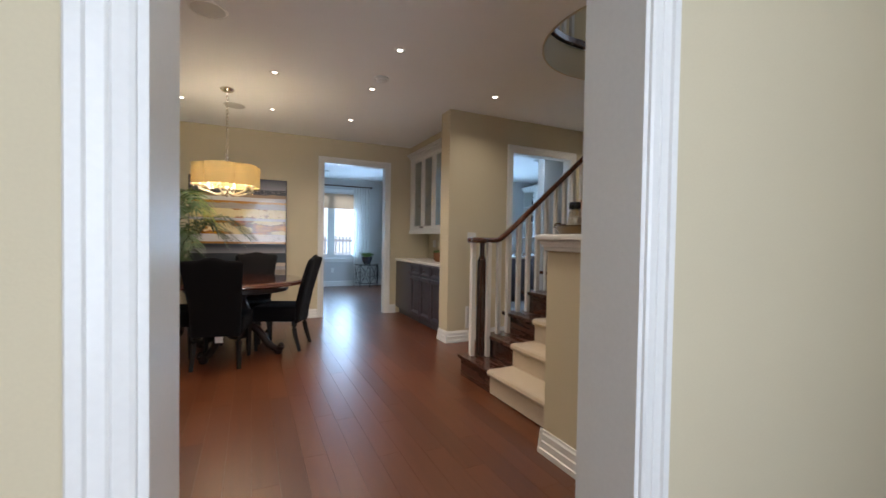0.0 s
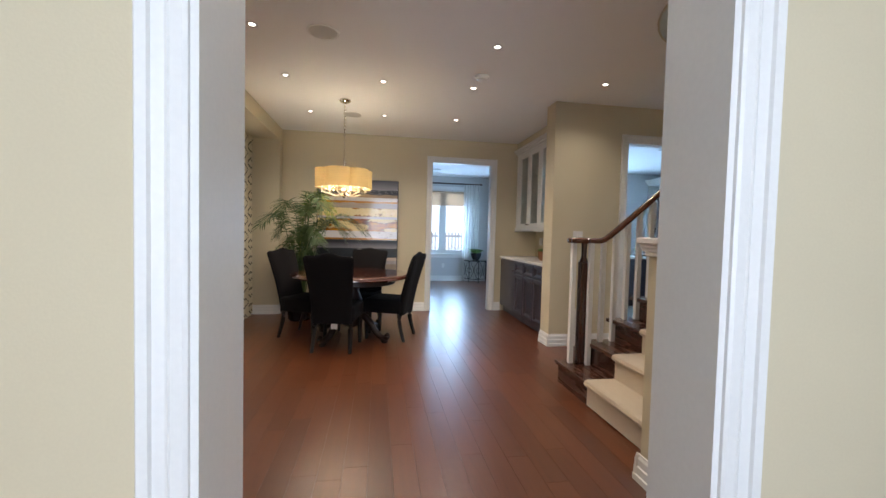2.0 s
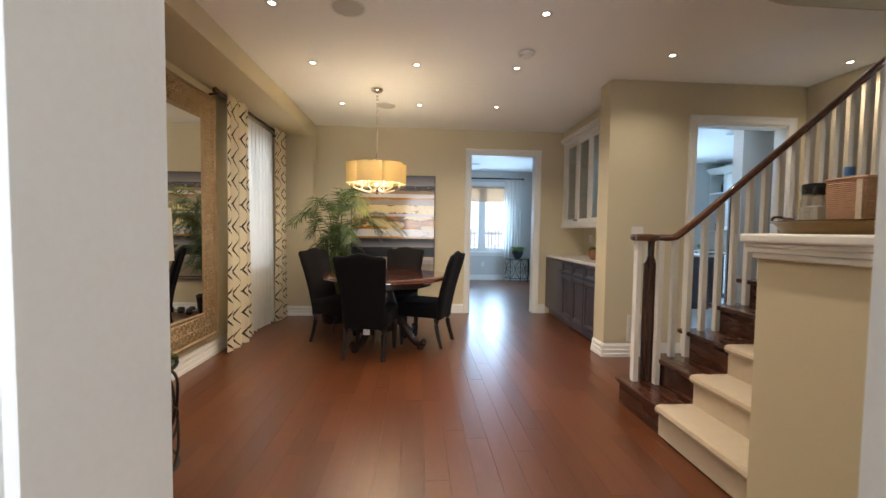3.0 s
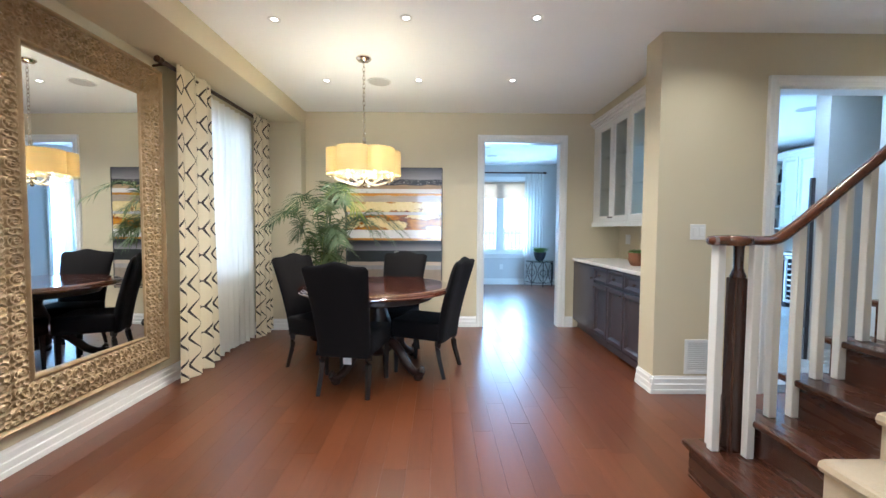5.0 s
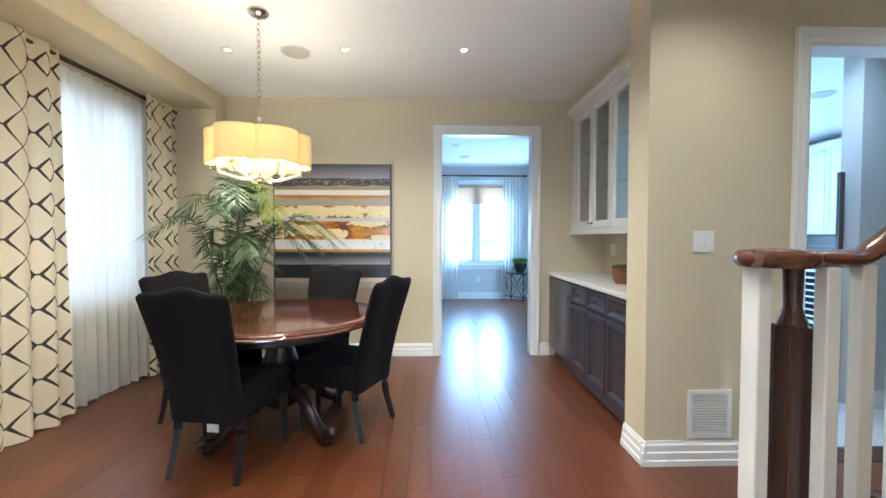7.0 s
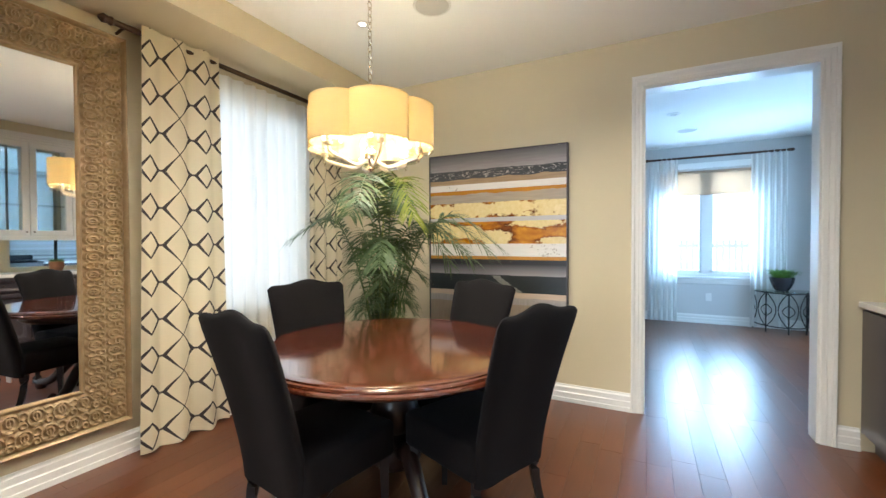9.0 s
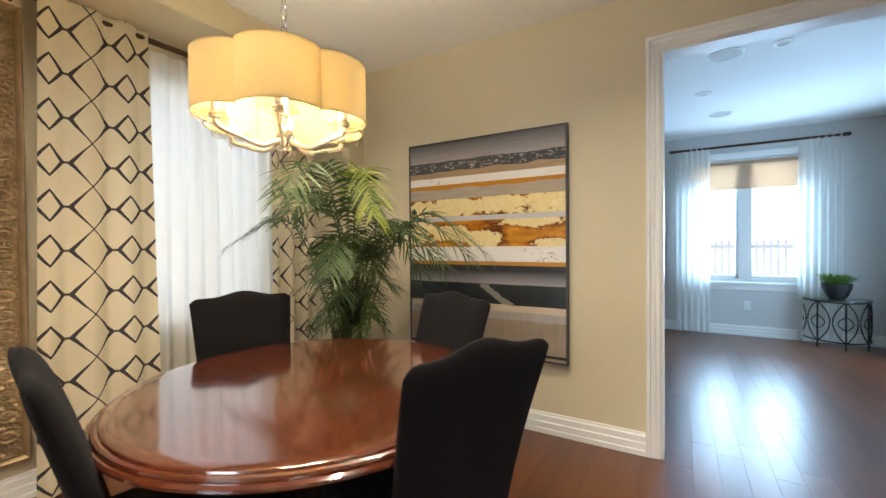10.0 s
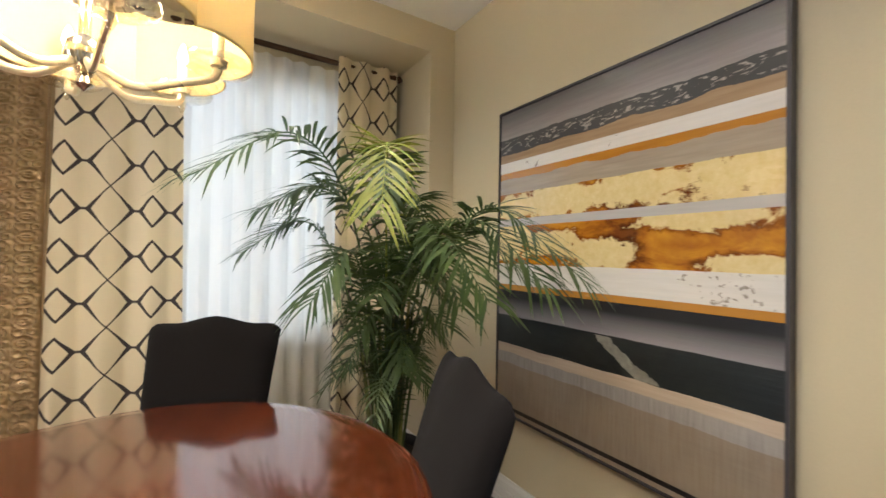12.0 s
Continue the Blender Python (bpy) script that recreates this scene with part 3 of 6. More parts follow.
def family_window():
    ob = tagged(new("window_4"), "wide white framed window with two sashes", "window", kind="structure")
    ob.location = (2.10, FY, 0.72)
    w, h = 0.65, 1.66
    part("window_frame", box(box(box(cube(-w, -w + 0.05, 0.02, 0.1, 0, h), w - 0.05, w, 0.02, 0.1, 0, h), -w, w, 0.02, 0.1, 0, 0.05), -w, w, 0.02, 0.1, h - 0.05, h), TRIM, ob)
    part("mullion", cube(-0.055, 0.055, 0.015, 0.1, 0.05, h - 0.05), TRIM, ob)
    part("window_sill", cube(-w - 0.1, w + 0.1, -0.045, 0.02, -0.04, 0.0, 0.006), TRIM, ob)
    part("apron", cube(-w - 0.07, w + 0.07, -0.02, -0.001, -0.11, -0.041, 0.004), TRIM, ob)
    part("head_casing", cube(-w - 0.07, w + 0.07, -0.022, -0.001, h + 0.001, h + 0.09, 0.004), TRIM, ob)
    for s in (-1, 1):
        part("side_casing", cube(s * (w + 0.035) - 0.035, s * (w + 0.035) + 0.035, -0.02, -0.001, 0, h), TRIM, ob)
        x0, x1 = (-w + 0.05, -0.055) if s < 0 else (0.055, w - 0.05)
        part("sash", box(box(box(cube(x0, x0 + 0.035, 0.03, 0.08, 0.05, h - 0.05), x1 - 0.035, x1, 0.03, 0.08, 0.05, h - 0.05), x0, x1, 0.03, 0.08, 0.05, 0.09), x0, x1, 0.03, 0.08, h - 0.09, h - 0.05), TRIM, ob)
        g = part("pane", cube(x0 + 0.035, x1 - 0.035, 0.05, 0.056, 0.09, h - 0.09), GLASS, ob)
        g.visible_shadow = False


family_window()
w6 = window_x("window_5", 0, -0.7, 0.7, 0.0, 1.3, 1, [0.0], "white framed kitchen window over the sink")
w6.matrix_world = pose(4.6, 8.85, 1.0, 0, 0, 90)

# outside
setting("ground", cube(-60, 80, -60, 120, -0.5, -0.25), SNOW, "pale winter ground outside")
# added self-lit panel stands in for the bright sky beyond the far window
setting("backdrop", cube(-40, 45, 45.0, 45.2, -1, 30), emitter("pale_sky_glow", (0.84, 0.93, 1.0), 1.7), "glowing backdrop panel standing in for the pale overcast sky")
fence = thing("fence", pose(2.2, 15.5, -0.25), "weathered grey picket fence in the yard", "fence")
for k in range(88):
    part("picket", cube(-5.6 + 0.13 * k, -5.6 + 0.13 * k + 0.055, -0.015, 0.015, 0.05, 1.55), PICKET, fence)
for z in (0.3, 1.35):
    part("rail", cube(-5.7, 5.9, 0.016, 0.05, z, z + 0.09), PICKET, fence)


# ---- things of the dining room ----
def chair(m, label, tag):
    """Upholstered side chair; faces local +y, stands on its origin."""
    ob = thing("dining_chair", m, label, "chair", "chairs round the table")
    # backrest: flared, leaning, with a raised middle at the top
    bm = bmesh.new()
    nu, nv = 20, 18
    grid = {}
    for side in (0, 1):
        for i in range(nu + 1):
            for j in range(nv + 1):
                s, v = math.sin(math.pi / 2 * (i / nu * 2 - 1)), math.sin(math.pi / 2 * j / nv)
                w = 0.205 + 0.045 * v ** 1.5
                hump = 0.030 * (0.5 + 0.5 * math.cos(math.pi * min(1, abs(s) / 0.62))) - 0.026 * (max(0, abs(s) - 0.84) / 0.16) ** 2
                z = 0.30 + (0.697 + hump) * v
                y = -0.20 - 0.17 * v ** 1.35 + 0.012 * math.cos(s * 1.5)
                th = 0.042 - 0.010 * v
                soft = max(0.10, math.sqrt(1 - min(1, abs(s) ** 7))) * max(0.12, math.sqrt(1 - min(1, v ** 16)))
                y += th * soft * (1 if side else -1)
                grid[side, i, j] = bm.verts.new((s * w, y, z))
    for side in (0, 1):
        for i in range(nu):
            for j in range(nv):
                bm.faces.new([grid[side, a, b] for a, b in ((i, j), (i + 1, j), (i + 1, j + 1), (i, j + 1))])
    rim = [(i, 0) for i in range(nu)] + [(nu, j) for j in range(nv)] + [(nu - i, nv) for i in range(nu)] + [(0, nv - j) for j in range(nv)]
    for a, b in zip(rim, rim[1:] + rim[:1]):
        bm.faces.new((grid[0, a[0], a[1]], grid[0, b[0], b[1]], grid[1, b[0], b[1]], grid[1, a[0], a[1]]))
    part("backrest", bm, FABRIC, ob, smooth=True, angle=70)
    bm = cube(-0.225, 0.225, -0.215, 0.245, 0.315, 0.475, 0.028, 3)
    for v in bm.verts:
        if v.co.z > 0.45:
            v.co.z += 0.018 * (1 - (v.co.x / 0.23) ** 2) * (1 - ((v.co.y - 0.015) / 0.24) ** 2)
        v.co.x *= 1 + 0.10 * (v.co.y + 0.2)
    part("seat", bm, FABRIC, ob, smooth=True, angle=60)
    for sx in (-1, 1):
        part("front_leg", tube([(sx * 0.195, 0.205, 0.33), (sx * 0.197, 0.207, 0.16), (sx * 0.198, 0.208, 0.0)], 0.030, 4, taper=lambda t: 1 - 0.38 * t), BLACK_WOOD, ob)
        part("rear_leg", tube(curve_points([(sx * 0.185, -0.19, 0.34), (sx * 0.187, -0.195, 0.2), (sx * 0.195, -0.25, 0.0)], 8), 0.030, 4, taper=lambda t: 1 - 0.35 * t), BLACK_WOOD, ob)
    if tag:
        part("label_tag", cube(-0.015, 0.05, -0.19, -0.184, 0.235, 0.29), PLASTIC, ob, "small white paper tag")
    return ob


def seat_pose(x, y, ax, ay):
    """Stands at (x, y) and faces (ax, ay)."""
    return pose(x, y, 0, 0, 0, math.degrees(math.atan2(-ax, ay)))


chair(seat_pose(0.023, 4.59, 0.17, 0.985), "charcoal upholstered dining chair with a paper tag under the seat", True)
chair(seat_pose(-0.372, 5.096, 0.905, -0.425), "charcoal upholstered dining chair beside the window curtains", False)
chair(seat_pose(0.224, 5.418, -0.30, -0.95), "charcoal upholstered dining chair before the painting", False)
chair(seat_pose(0.589, 5.003, -0.92, 0.39), "charcoal upholstered dining chair beside the walkway", False)

TABLE = (0.15, 5.0)


def table_top_material():
    """Mahogany veneer laid in wedges round the centre."""
    m = Nodes("mahogany_veneer")
    tc = m.node("TexCoord").outputs["Object"]
    sep = m.node("SeparateXYZ")
    m.link(tc, sep.inputs[0])
    ang = m.math("ARCTAN2", sep.outputs[1], sep.outputs[0])
    wedge = m.math("FLOOR", m.math("MULTIPLY", ang, 8 / (2 * math.pi)))
    turn = m.math("MULTIPLY", m.math("ADD", wedge, 0.5), 2 * math.pi / 8)
    rot = m.node("VectorRotate")
    rot.rotation_type = "Z_AXIS"
    m.link(tc, rot.inputs["Vector"])
    m.link(m.math("MULTIPLY", turn, -1.0), rot.inputs["Angle"])
    mp = m.node("Mapping")
    mp.inputs["Scale"].default_value = (1.2, 11, 1)
    m.link(rot.outputs[0], mp.inputs[0])
    grain = m.noise(2.5, 6, 0.6, mp.outputs[0], 0.8)
    fine = m.noise(16, 3, 0.6, mp.outputs[0])
    shade = m.math("MULTIPLY", m.math("ABSOLUTE", m.math("SINE", m.math("MULTIPLY", wedge, 2.3))), 0.18)
    fac = m.math("ADD", m.math("ADD", m.math("MULTIPLY", grain, 0.55), m.math("MULTIPLY", fine, 0.25)), shade)
    col = m.ramp(fac, [(0.25, (0.020, 0.005, 0.003)), (0.85, (0.125, 0.026, 0.008))])
    rad = m.math("SQRT", m.math("ADD", m.math("POWER", sep.outputs[0], 2.0), m.math("POWER", sep.outputs[1], 2.0)))
    band = m.math("MULTIPLY", m.math("GREATER_THAN", rad, 0.575), m.math("LESS_THAN", rad, 0.583))
    col = m.mix(m.math("MULTIPLY", band, 0.8), col, (0.02, 0.006, 0.004))
    m.set("Base Color", col)
    m.set("Roughness", m.math("MULTIPLY_ADD", grain, 0.04, 0.12))
    m.set("Coat Weight", 1.0)
    m.set("Coat Roughness", 0.085)
    m.set("Coat IOR", 1.8)
    return m.mat


def dining_table():
    ob = thing("dining_table", pose(*TABLE, 0, 0, 0, 8), "round glossy mahogany pedestal table with an inlaid top", "table")
    prof = [(0.0, 0.762), (0.60, 0.762), (0.640, 0.762), (0.646, 0.760), (0.648, 0.755), (0.656, 0.757), (0.664, 0.754), (0.667, 0.748), (0.666, 0.744), (0.675, 0.744), (0.682, 0.738), (0.683, 0.731), (0.676, 0.724), (0.66, 0.720), (0.64, 0.712), (0.0, 0.712)]
    part("tabletop", lathe(prof, 96), table_top_material(), ob, smooth=True, angle=30)
    part("apron", lathe([(0.0, 0.71), (0.50, 0.71), (0.50, 0.655), (0.49, 0.645), (0.0, 0.645)], 64), TABLE_LEG, ob, smooth=True, angle=30)
    part("pedestal", lathe([(0, 0.645), (0.16, 0.645), (0.16, 0.62), (0.09, 0.60), (0.075, 0.55), (0.10, 0.49), (0.125, 0.42), (0.12, 0.36), (0.085, 0.32), (0.10, 0.30), (0.13, 0.27), (0.13, 0.18), (0.09, 0.14), (0, 0.14)], 40), TABLE_LEG, ob, smooth=True, angle=50)
    for k in range(4):
        a = radians(45 + 90 * k)
        pts = [(r * math.cos(a), r * math.sin(a), z) for r, z in ((0.08, 0.24), (0.18, 0.265), (0.27, 0.20), (0.36, 0.10), (0.44, 0.055), (0.50, 0.06), (0.515, 0.085), (0.495, 0.10))]
        part("pedestal_foot", tube(curve_points(pts, 28), 0.045, 10, taper=lambda t: 1.0 - 0.42 * t), TABLE_LEG, ob, smooth=True)
        part("claw", lathe([(0, 0), (0.03, 0), (0.042, 0.02), (0.04, 0.045), (0.02, 0.06), (0, 0.062)], 14, centre=(0.475 * math.cos(a), 0.475 * math.sin(a))), TABLE_LEG, ob, smooth=True)


dining_table()


def chandelier():
    cx, cy = 0.04, 4.955
    ob = thing("chandelier", pose(cx, cy, 0, 0, 0, -13), "scalloped cream drum chandelier with nickel arms and candle bulbs, lit", "chandelier")
    part("canopy", lathe([(0, CEIL - 0.001), (0.062, CEIL - 0.001), (0.066, CEIL - 0.012), (0.05, CEIL - 0.03), (0.018, CEIL - 0.042), (0, CEIL - 0.044)], 28), NICKEL, ob, smooth=True)
    z, k = CEIL - 0.044, 0
    while z > 2.06:
        pts = [(0.011 * math.cos(t) * (k % 2), 0.011 * math.cos(t) * (1 - k % 2), z - 0.02 + 0.024 * math.sin(t)) for t in np.linspace(0, 2 * math.pi, 11)]
        part("chain_link", tube(pts, 0.0028, 5), NICKEL, ob, smooth=True)
        z -= 0.036
        k += 1
    part("stem", lathe([(0, 2.06), (0.012, 2.05), (0.018, 2.02), (0.012, 1.99), (0.010, 1.74), (0.03, 1.72), (0.035, 1.69), (0.02, 1.665), (0.012, 1.65), (0.018, 1.635), (0, 1.62)], 16), NICKEL, ob, smooth=True)
    R = 0.322
    part("shade", lathe([(R, 1.738), (R, 1.80), (R, 1.87), (R, 1.942), (R - 0.004, 1.942), (R - 0.004, 1.80), (R - 0.004, 1.738), (R, 1.738)], 120, lobes=6, depth=0.16), SHADE_CLOTH, ob, "cream fabric scalloped shade", smooth=True, angle=25)
    for z in (1.738, 1.940):
        part("shade_ring", tube([((R - 0.002) * (0.84 + 0.16 * abs(math.sin(3 * a)) ** 0.7) * math.cos(a), (R - 0.002) * (0.84 + 0.16 * abs(math.sin(3 * a)) ** 0.7) * math.sin(a), z) for a in np.linspace(0, 2 * math.pi, 97)], 0.0032, 6), SHADE_CLOTH, ob, smooth=True)
    for i in range(6):
        a = radians(30 + 60 * i)
        c, s = math.cos(a), math.sin(a)
        part("arm", tube(curve_points([(0.02 * c, 0.02 * s, 1.68), (0.09 * c, 0.09 * s, 1.645), (0.17 * c, 0.17 * s, 1.665), (0.235 * c, 0.235 * s, 1.685), (0.25 * c, 0.25 * s, 1.71)], 20), 0.0062, 7, flat=1.5), PALE_GOLD, ob, smooth=True)
        at = (0.25 * c, 0.25 * s)
        part("drip_dish", lathe([(0.0, 1.700), (0.025, 1.700), (0.060, 1.704), (0.070, 1.710), (0.073, 1.718), (0.070, 1.726), (0.062, 1.722), (0.02, 1.712), (0, 1.712)], 22, centre=at), CRYSTAL, ob, "clear glass drip dish", smooth=True)
        part("cup", lathe([(0, 1.712), (0.018, 1.714), (0.020, 1.728), (0.013, 1.735), (0, 1.735)], 14, centre=at), PALE_GOLD, ob, smooth=True)
        part("candle_sleeve", lathe([(0, 1.735), (0.012, 1.735), (0.012, 1.79), (0, 1.79)], 12, centre=at), PLASTIC, ob, smooth=True)
        b = part("bulb", lathe([(0, 1.79), (0.008, 1.793), (0.014, 1.81), (0.010, 1.832), (0.003, 1.85), (0, 1.852)], 12, centre=at), BULB, ob, "lit candle bulb", smooth=True)
        b.visible_shadow = False
        part("drop", lathe([(0, 1.66), (0.004, 1.664), (0.011, 1.68), (0.006, 1.70), (0, 1.704)], 8, centre=at), CRYSTAL, ob, "hanging crystal drop", smooth=True)
    part("finial_dish", lathe([(0, 1.640), (0.03, 1.642), (0.055, 1.655), (0.05, 1.657), (0, 1.648)], 18), CRYSTAL, ob, smooth=True)
    for i in range(3):
        a = radians(70 + 120 * i)
        lamp("chandelier_lamp", "POINT", (cx + 0.12 * math.cos(a), cy + 0.12 * math.sin(a), 1.865), (cx, cy, 0), 6.8, (1.0, 0.79, 0.49), shadow_soft_size=0.05)


chandelier()


def hanging(name, y0, y1, z0, z1, x, folds, depth, material, label, category, along="y", shift=0.0, flare=0.0, seed=1, group=""):
    """A pleated cloth that hangs from z1 to z0; its UVs are metres of cloth."""
    rnd = random.Random(seed)
    nu, nv = folds * 14, 26
    bm = bmesh.new()
    uvl = bm.loops.layers.uv.new("UVMap")
    ph = [rnd.uniform(-0.5, 0.5) for _ in range(folds + 2)]
    amp = [rnd.uniform(0.7, 1.2) for _ in range(folds + 2)]
    rows, length = [], {}
    for j in [nv // 2] + list(range(nv + 1)):
        v = j / nv
        row, last, run = [], None, 0.0
        for i in range(nu + 1):
            u = i / nu
            k = min(folds, int(u * folds))
            fr = u * folds - k
            am = amp[k] * (1 - fr) + amp[k + 1] * fr
            phs = ph[k] * (1 - fr) + ph[k + 1] * fr
            d = depth * am * (0.55 + 0.45 * (1 - v)) * math.sin(2 * math.pi * u * folds + phs * (1 - 0.5 * v))
            d += 0.006 * math.sin(7 * u * folds + 3 * v)
            mid, half = (y0 + y1) / 2, (y1 - y0) / 2 * (1 + flare * (1 - v))
            along_v = mid + (2 * u - 1) * half + 0.12 * depth * math.sin(4 * math.pi * u * folds + 1.3)
            z = z0 + (z1 - z0) * v + (0.010 * math.sin(5 * u * folds) if j == 0 else 0)
            co = (x + d, along_v, z) if along == "y" else (along_v, x + d, z)
            if len(length) <= nu:
                run += 0.0 if last is None else math.hypot(d - last[0], along_v - last[1])
                length[i], last = run, (d, along_v)
                continue
            row.append((bm.verts.new(co), (length[i] * 0.25 * folds / length[nu] + shift, z)))
        if row:
            rows.append(row)
    for a, b in zip(rows, rows[1:]):
        for i in range(nu):
            q = (a[i], a[i + 1], b[i + 1], b[i])
            f = bm.faces.new([w[0] for w in q])
            for lp, w in zip(f.loops, q):
                lp[uvl].uv = w[1]
    ob = link_mesh(name, bm, material, None, True)
    return tagged(ob, label, category, group)


RODX = -1.36
hanging("curtain", 4.62, 5.10, 0.015, 2.545, RODX, 3, 0.036, CURTAIN, "cream curtain printed with dark ikat diamonds, drawn aside", "curtain", flare=0.17, shift=-0.0625, seed=3, group="dining curtains")
hanging("curtain", 5.93, 6.34, 0.015, 2.545, RODX, 3, 0.036, CURTAIN, "cream curtain printed with dark ikat diamonds beside the bulkhead stub", "curtain", flare=0.05, shift=-0.0625, seed=8, group="dining curtains")
hanging("sheer_curtain", 5.08, 6.01, 0.02, 2.47, -1.425, 9, 0.032, SHEER, "white sheer curtain glowing with daylight", "curtain", seed=5)


def curtain_rod(name, a, b, z, fixed, axis, label):
    ob = thing(name, pose(0, 0, 0), label, "curtain rod")
    p = (lambda s, zz=z: (fixed, s, zz)) if axis == "y" else (lambda s, zz=z: (s, fixed, zz))
    part("rod", tube([p(a), p((a + b) / 2), p(b)], 0.017, 12), BRONZE, ob, smooth=True)
    for s, d in ((a, -1), (b, 1)):
        part("finial", tube([p(s), p(s + d * 0.015), p(s + d * 0.03), p(s + d * 0.055), p(s + d * 0.075)], 0.026, 12, taper=lambda t: (0.7, 1.0, 0.75, 1.0, 0.35)[round(t * 4)]), BRONZE, ob, smooth=True)
    for s in (a + 0.06, b - 0.06):
        back = -1 if axis == "y" else 1
        q = [(fixed, s, z), (fixed - 0.06 if axis == "y" else fixed, s, z), (LEFT, s, z - 0.01)] if axis == "y" else [(s, fixed, z), (s, fixed + 0.04, z), (s, FY - 0.002, z - 0.01)]
        part("bracket", tube(q, 0.009, 6), BRONZE, ob)
    return ob


curtain_rod("curtain_rod", 4.50, 6.32, 2.508, RODX - 0.028, "y", "dark bronze curtain rod with turned finials")


def frame_relief(s, w):
    """Height of the scrolled ornament at s along the rail and w across it (0 to 1): two rows of looped leaves."""
    p = 0.098
    h = 0.0
    for row, (mid, wide) in enumerate(((0.27, 0.5), (0.74, 0.46))):
        c = ((s / p + 0.5 * row) % 1.0 - 0.5) * p
        y = (w - mid) * 0.204
        for ox, oy, rx, ry in ((0.0, 0.0, 0.034, 0.040), (0.0, 0.006, 0.014, 0.020), (0.0, -0.034, 0.020, 0.010), (0.049, 0.022, 0.016, 0.018), (-0.049, 0.022, 0.016, 0.018), (0.049, -0.026, 0.012, 0.014), (-0.049, -0.026, 0.012, 0.014)):
            d = math.hypot((c - ox) / rx, (y - oy) / ry)
            h = max(h, 1 - abs(d - 1) * min(rx, ry) / 0.0055)
        h = max(h, 1 - abs(c) / 0.005 if abs(y) < 0.03 else 0.0)
    return max(0.0, h) ** 0.55


def wall_mirror():
    ob = thing("wall_mirror", pose(LEFT + 0.004, 3.94, 0.21), "tall mirror in a carved champagne gold frame", "mirror")
    W, H, B = 0.655, 2.26, 0.255
    frame_mat = Nodes("champagne_gold_leaf")
    n = frame_mat.noise(14, 4)
    fine = frame_mat.noise(120, 3)
    frame_mat.set("Base Color", frame_mat.mix(n, (0.31, 0.21, 0.11), (0.52, 0.39, 0.225)))
    frame_mat.set("Metallic", 0.55)
    frame_mat.set("Roughness", 0.42)
    frame_mat.bump(fine, 0.25, 0.003)
    step = 0.0058

    def rail(length, name):
        """One rail from its outer edge inward, mitred at both ends; along +x, outer edge at y = 0."""
        bm = bmesh.new()
        nw, nl = 44, int(length / step)
        rows = []
        for j in range(nw + 1):
            w = j / nw
            row = []
            for i in range(nl + 1):
                s = w * B + (length - 2 * w * B) * i / nl
                if w < 0.10:
                    z = 0.030 + 0.018 * math.sin(math.pi * w / 0.10)
                elif w > 0.90:
                    z = 0.026 + 0.014 * math.sin(math.pi * (w - 0.9) / 0.10)
                else:
                    z = 0.024 + 0.015 * frame_relief(s, (w - 0.1) / 0.8) + 0.006 * math.sin(math.pi * (w - 0.1) / 0.8)
                row.append(bm.verts.new((s, w * B, z)))
            rows.append(row)
        for a, b in zip(rows, rows[1:]):
            for i in range(nl):
                bm.faces.new((a[i], a[i + 1], b[i + 1], b[i]))
        for row in (rows[0], rows[-1]):
            low = [bm.verts.new((v.co.x, v.co.y, 0.0)) for v in row]
            for i in range(nl):
                bm.faces.new((row[i], row[i + 1], low[i + 1], low[i]))
        return part(name, bm, frame_mat.mat, ob, smooth=True, angle=60)

    for name, length, m in (("bottom_rail", 2 * W, Matrix(((0, 0, 1, 0), (1, 0, 0, -W), (0, 1, 0, 0), (0, 0, 0, 1)))), ("top_rail", 2 * W, Matrix(((0, 0, 1, 0), (1, 0, 0, -W), (0, -1, 0, H), (0, 0, 0, 1)))), ("side_rail", H, Matrix(((0, 0, 1, 0), (0, 1, 0, -W), (1, 0, 0, 0), (0, 0, 0, 1)))), ("side_rail", H, Matrix(((0, 0, 1, 0), (0, -1, 0, W), (1, 0, 0, 0), (0, 0, 0, 1))))):
        rail(length, name).matrix_local = m
    # the glass sits a little askew in its rebate
    pane = part("glass", cube(-0.003, 0.003, -W + B - 0.012, W - B + 0.012, B - 0.012, H - B + 0.012), MIRROR, ob, "clear mirror glass")
    pane.matrix_local = pose(0.015, 0, 0, 0, 0, -1.7)


wall_mirror()


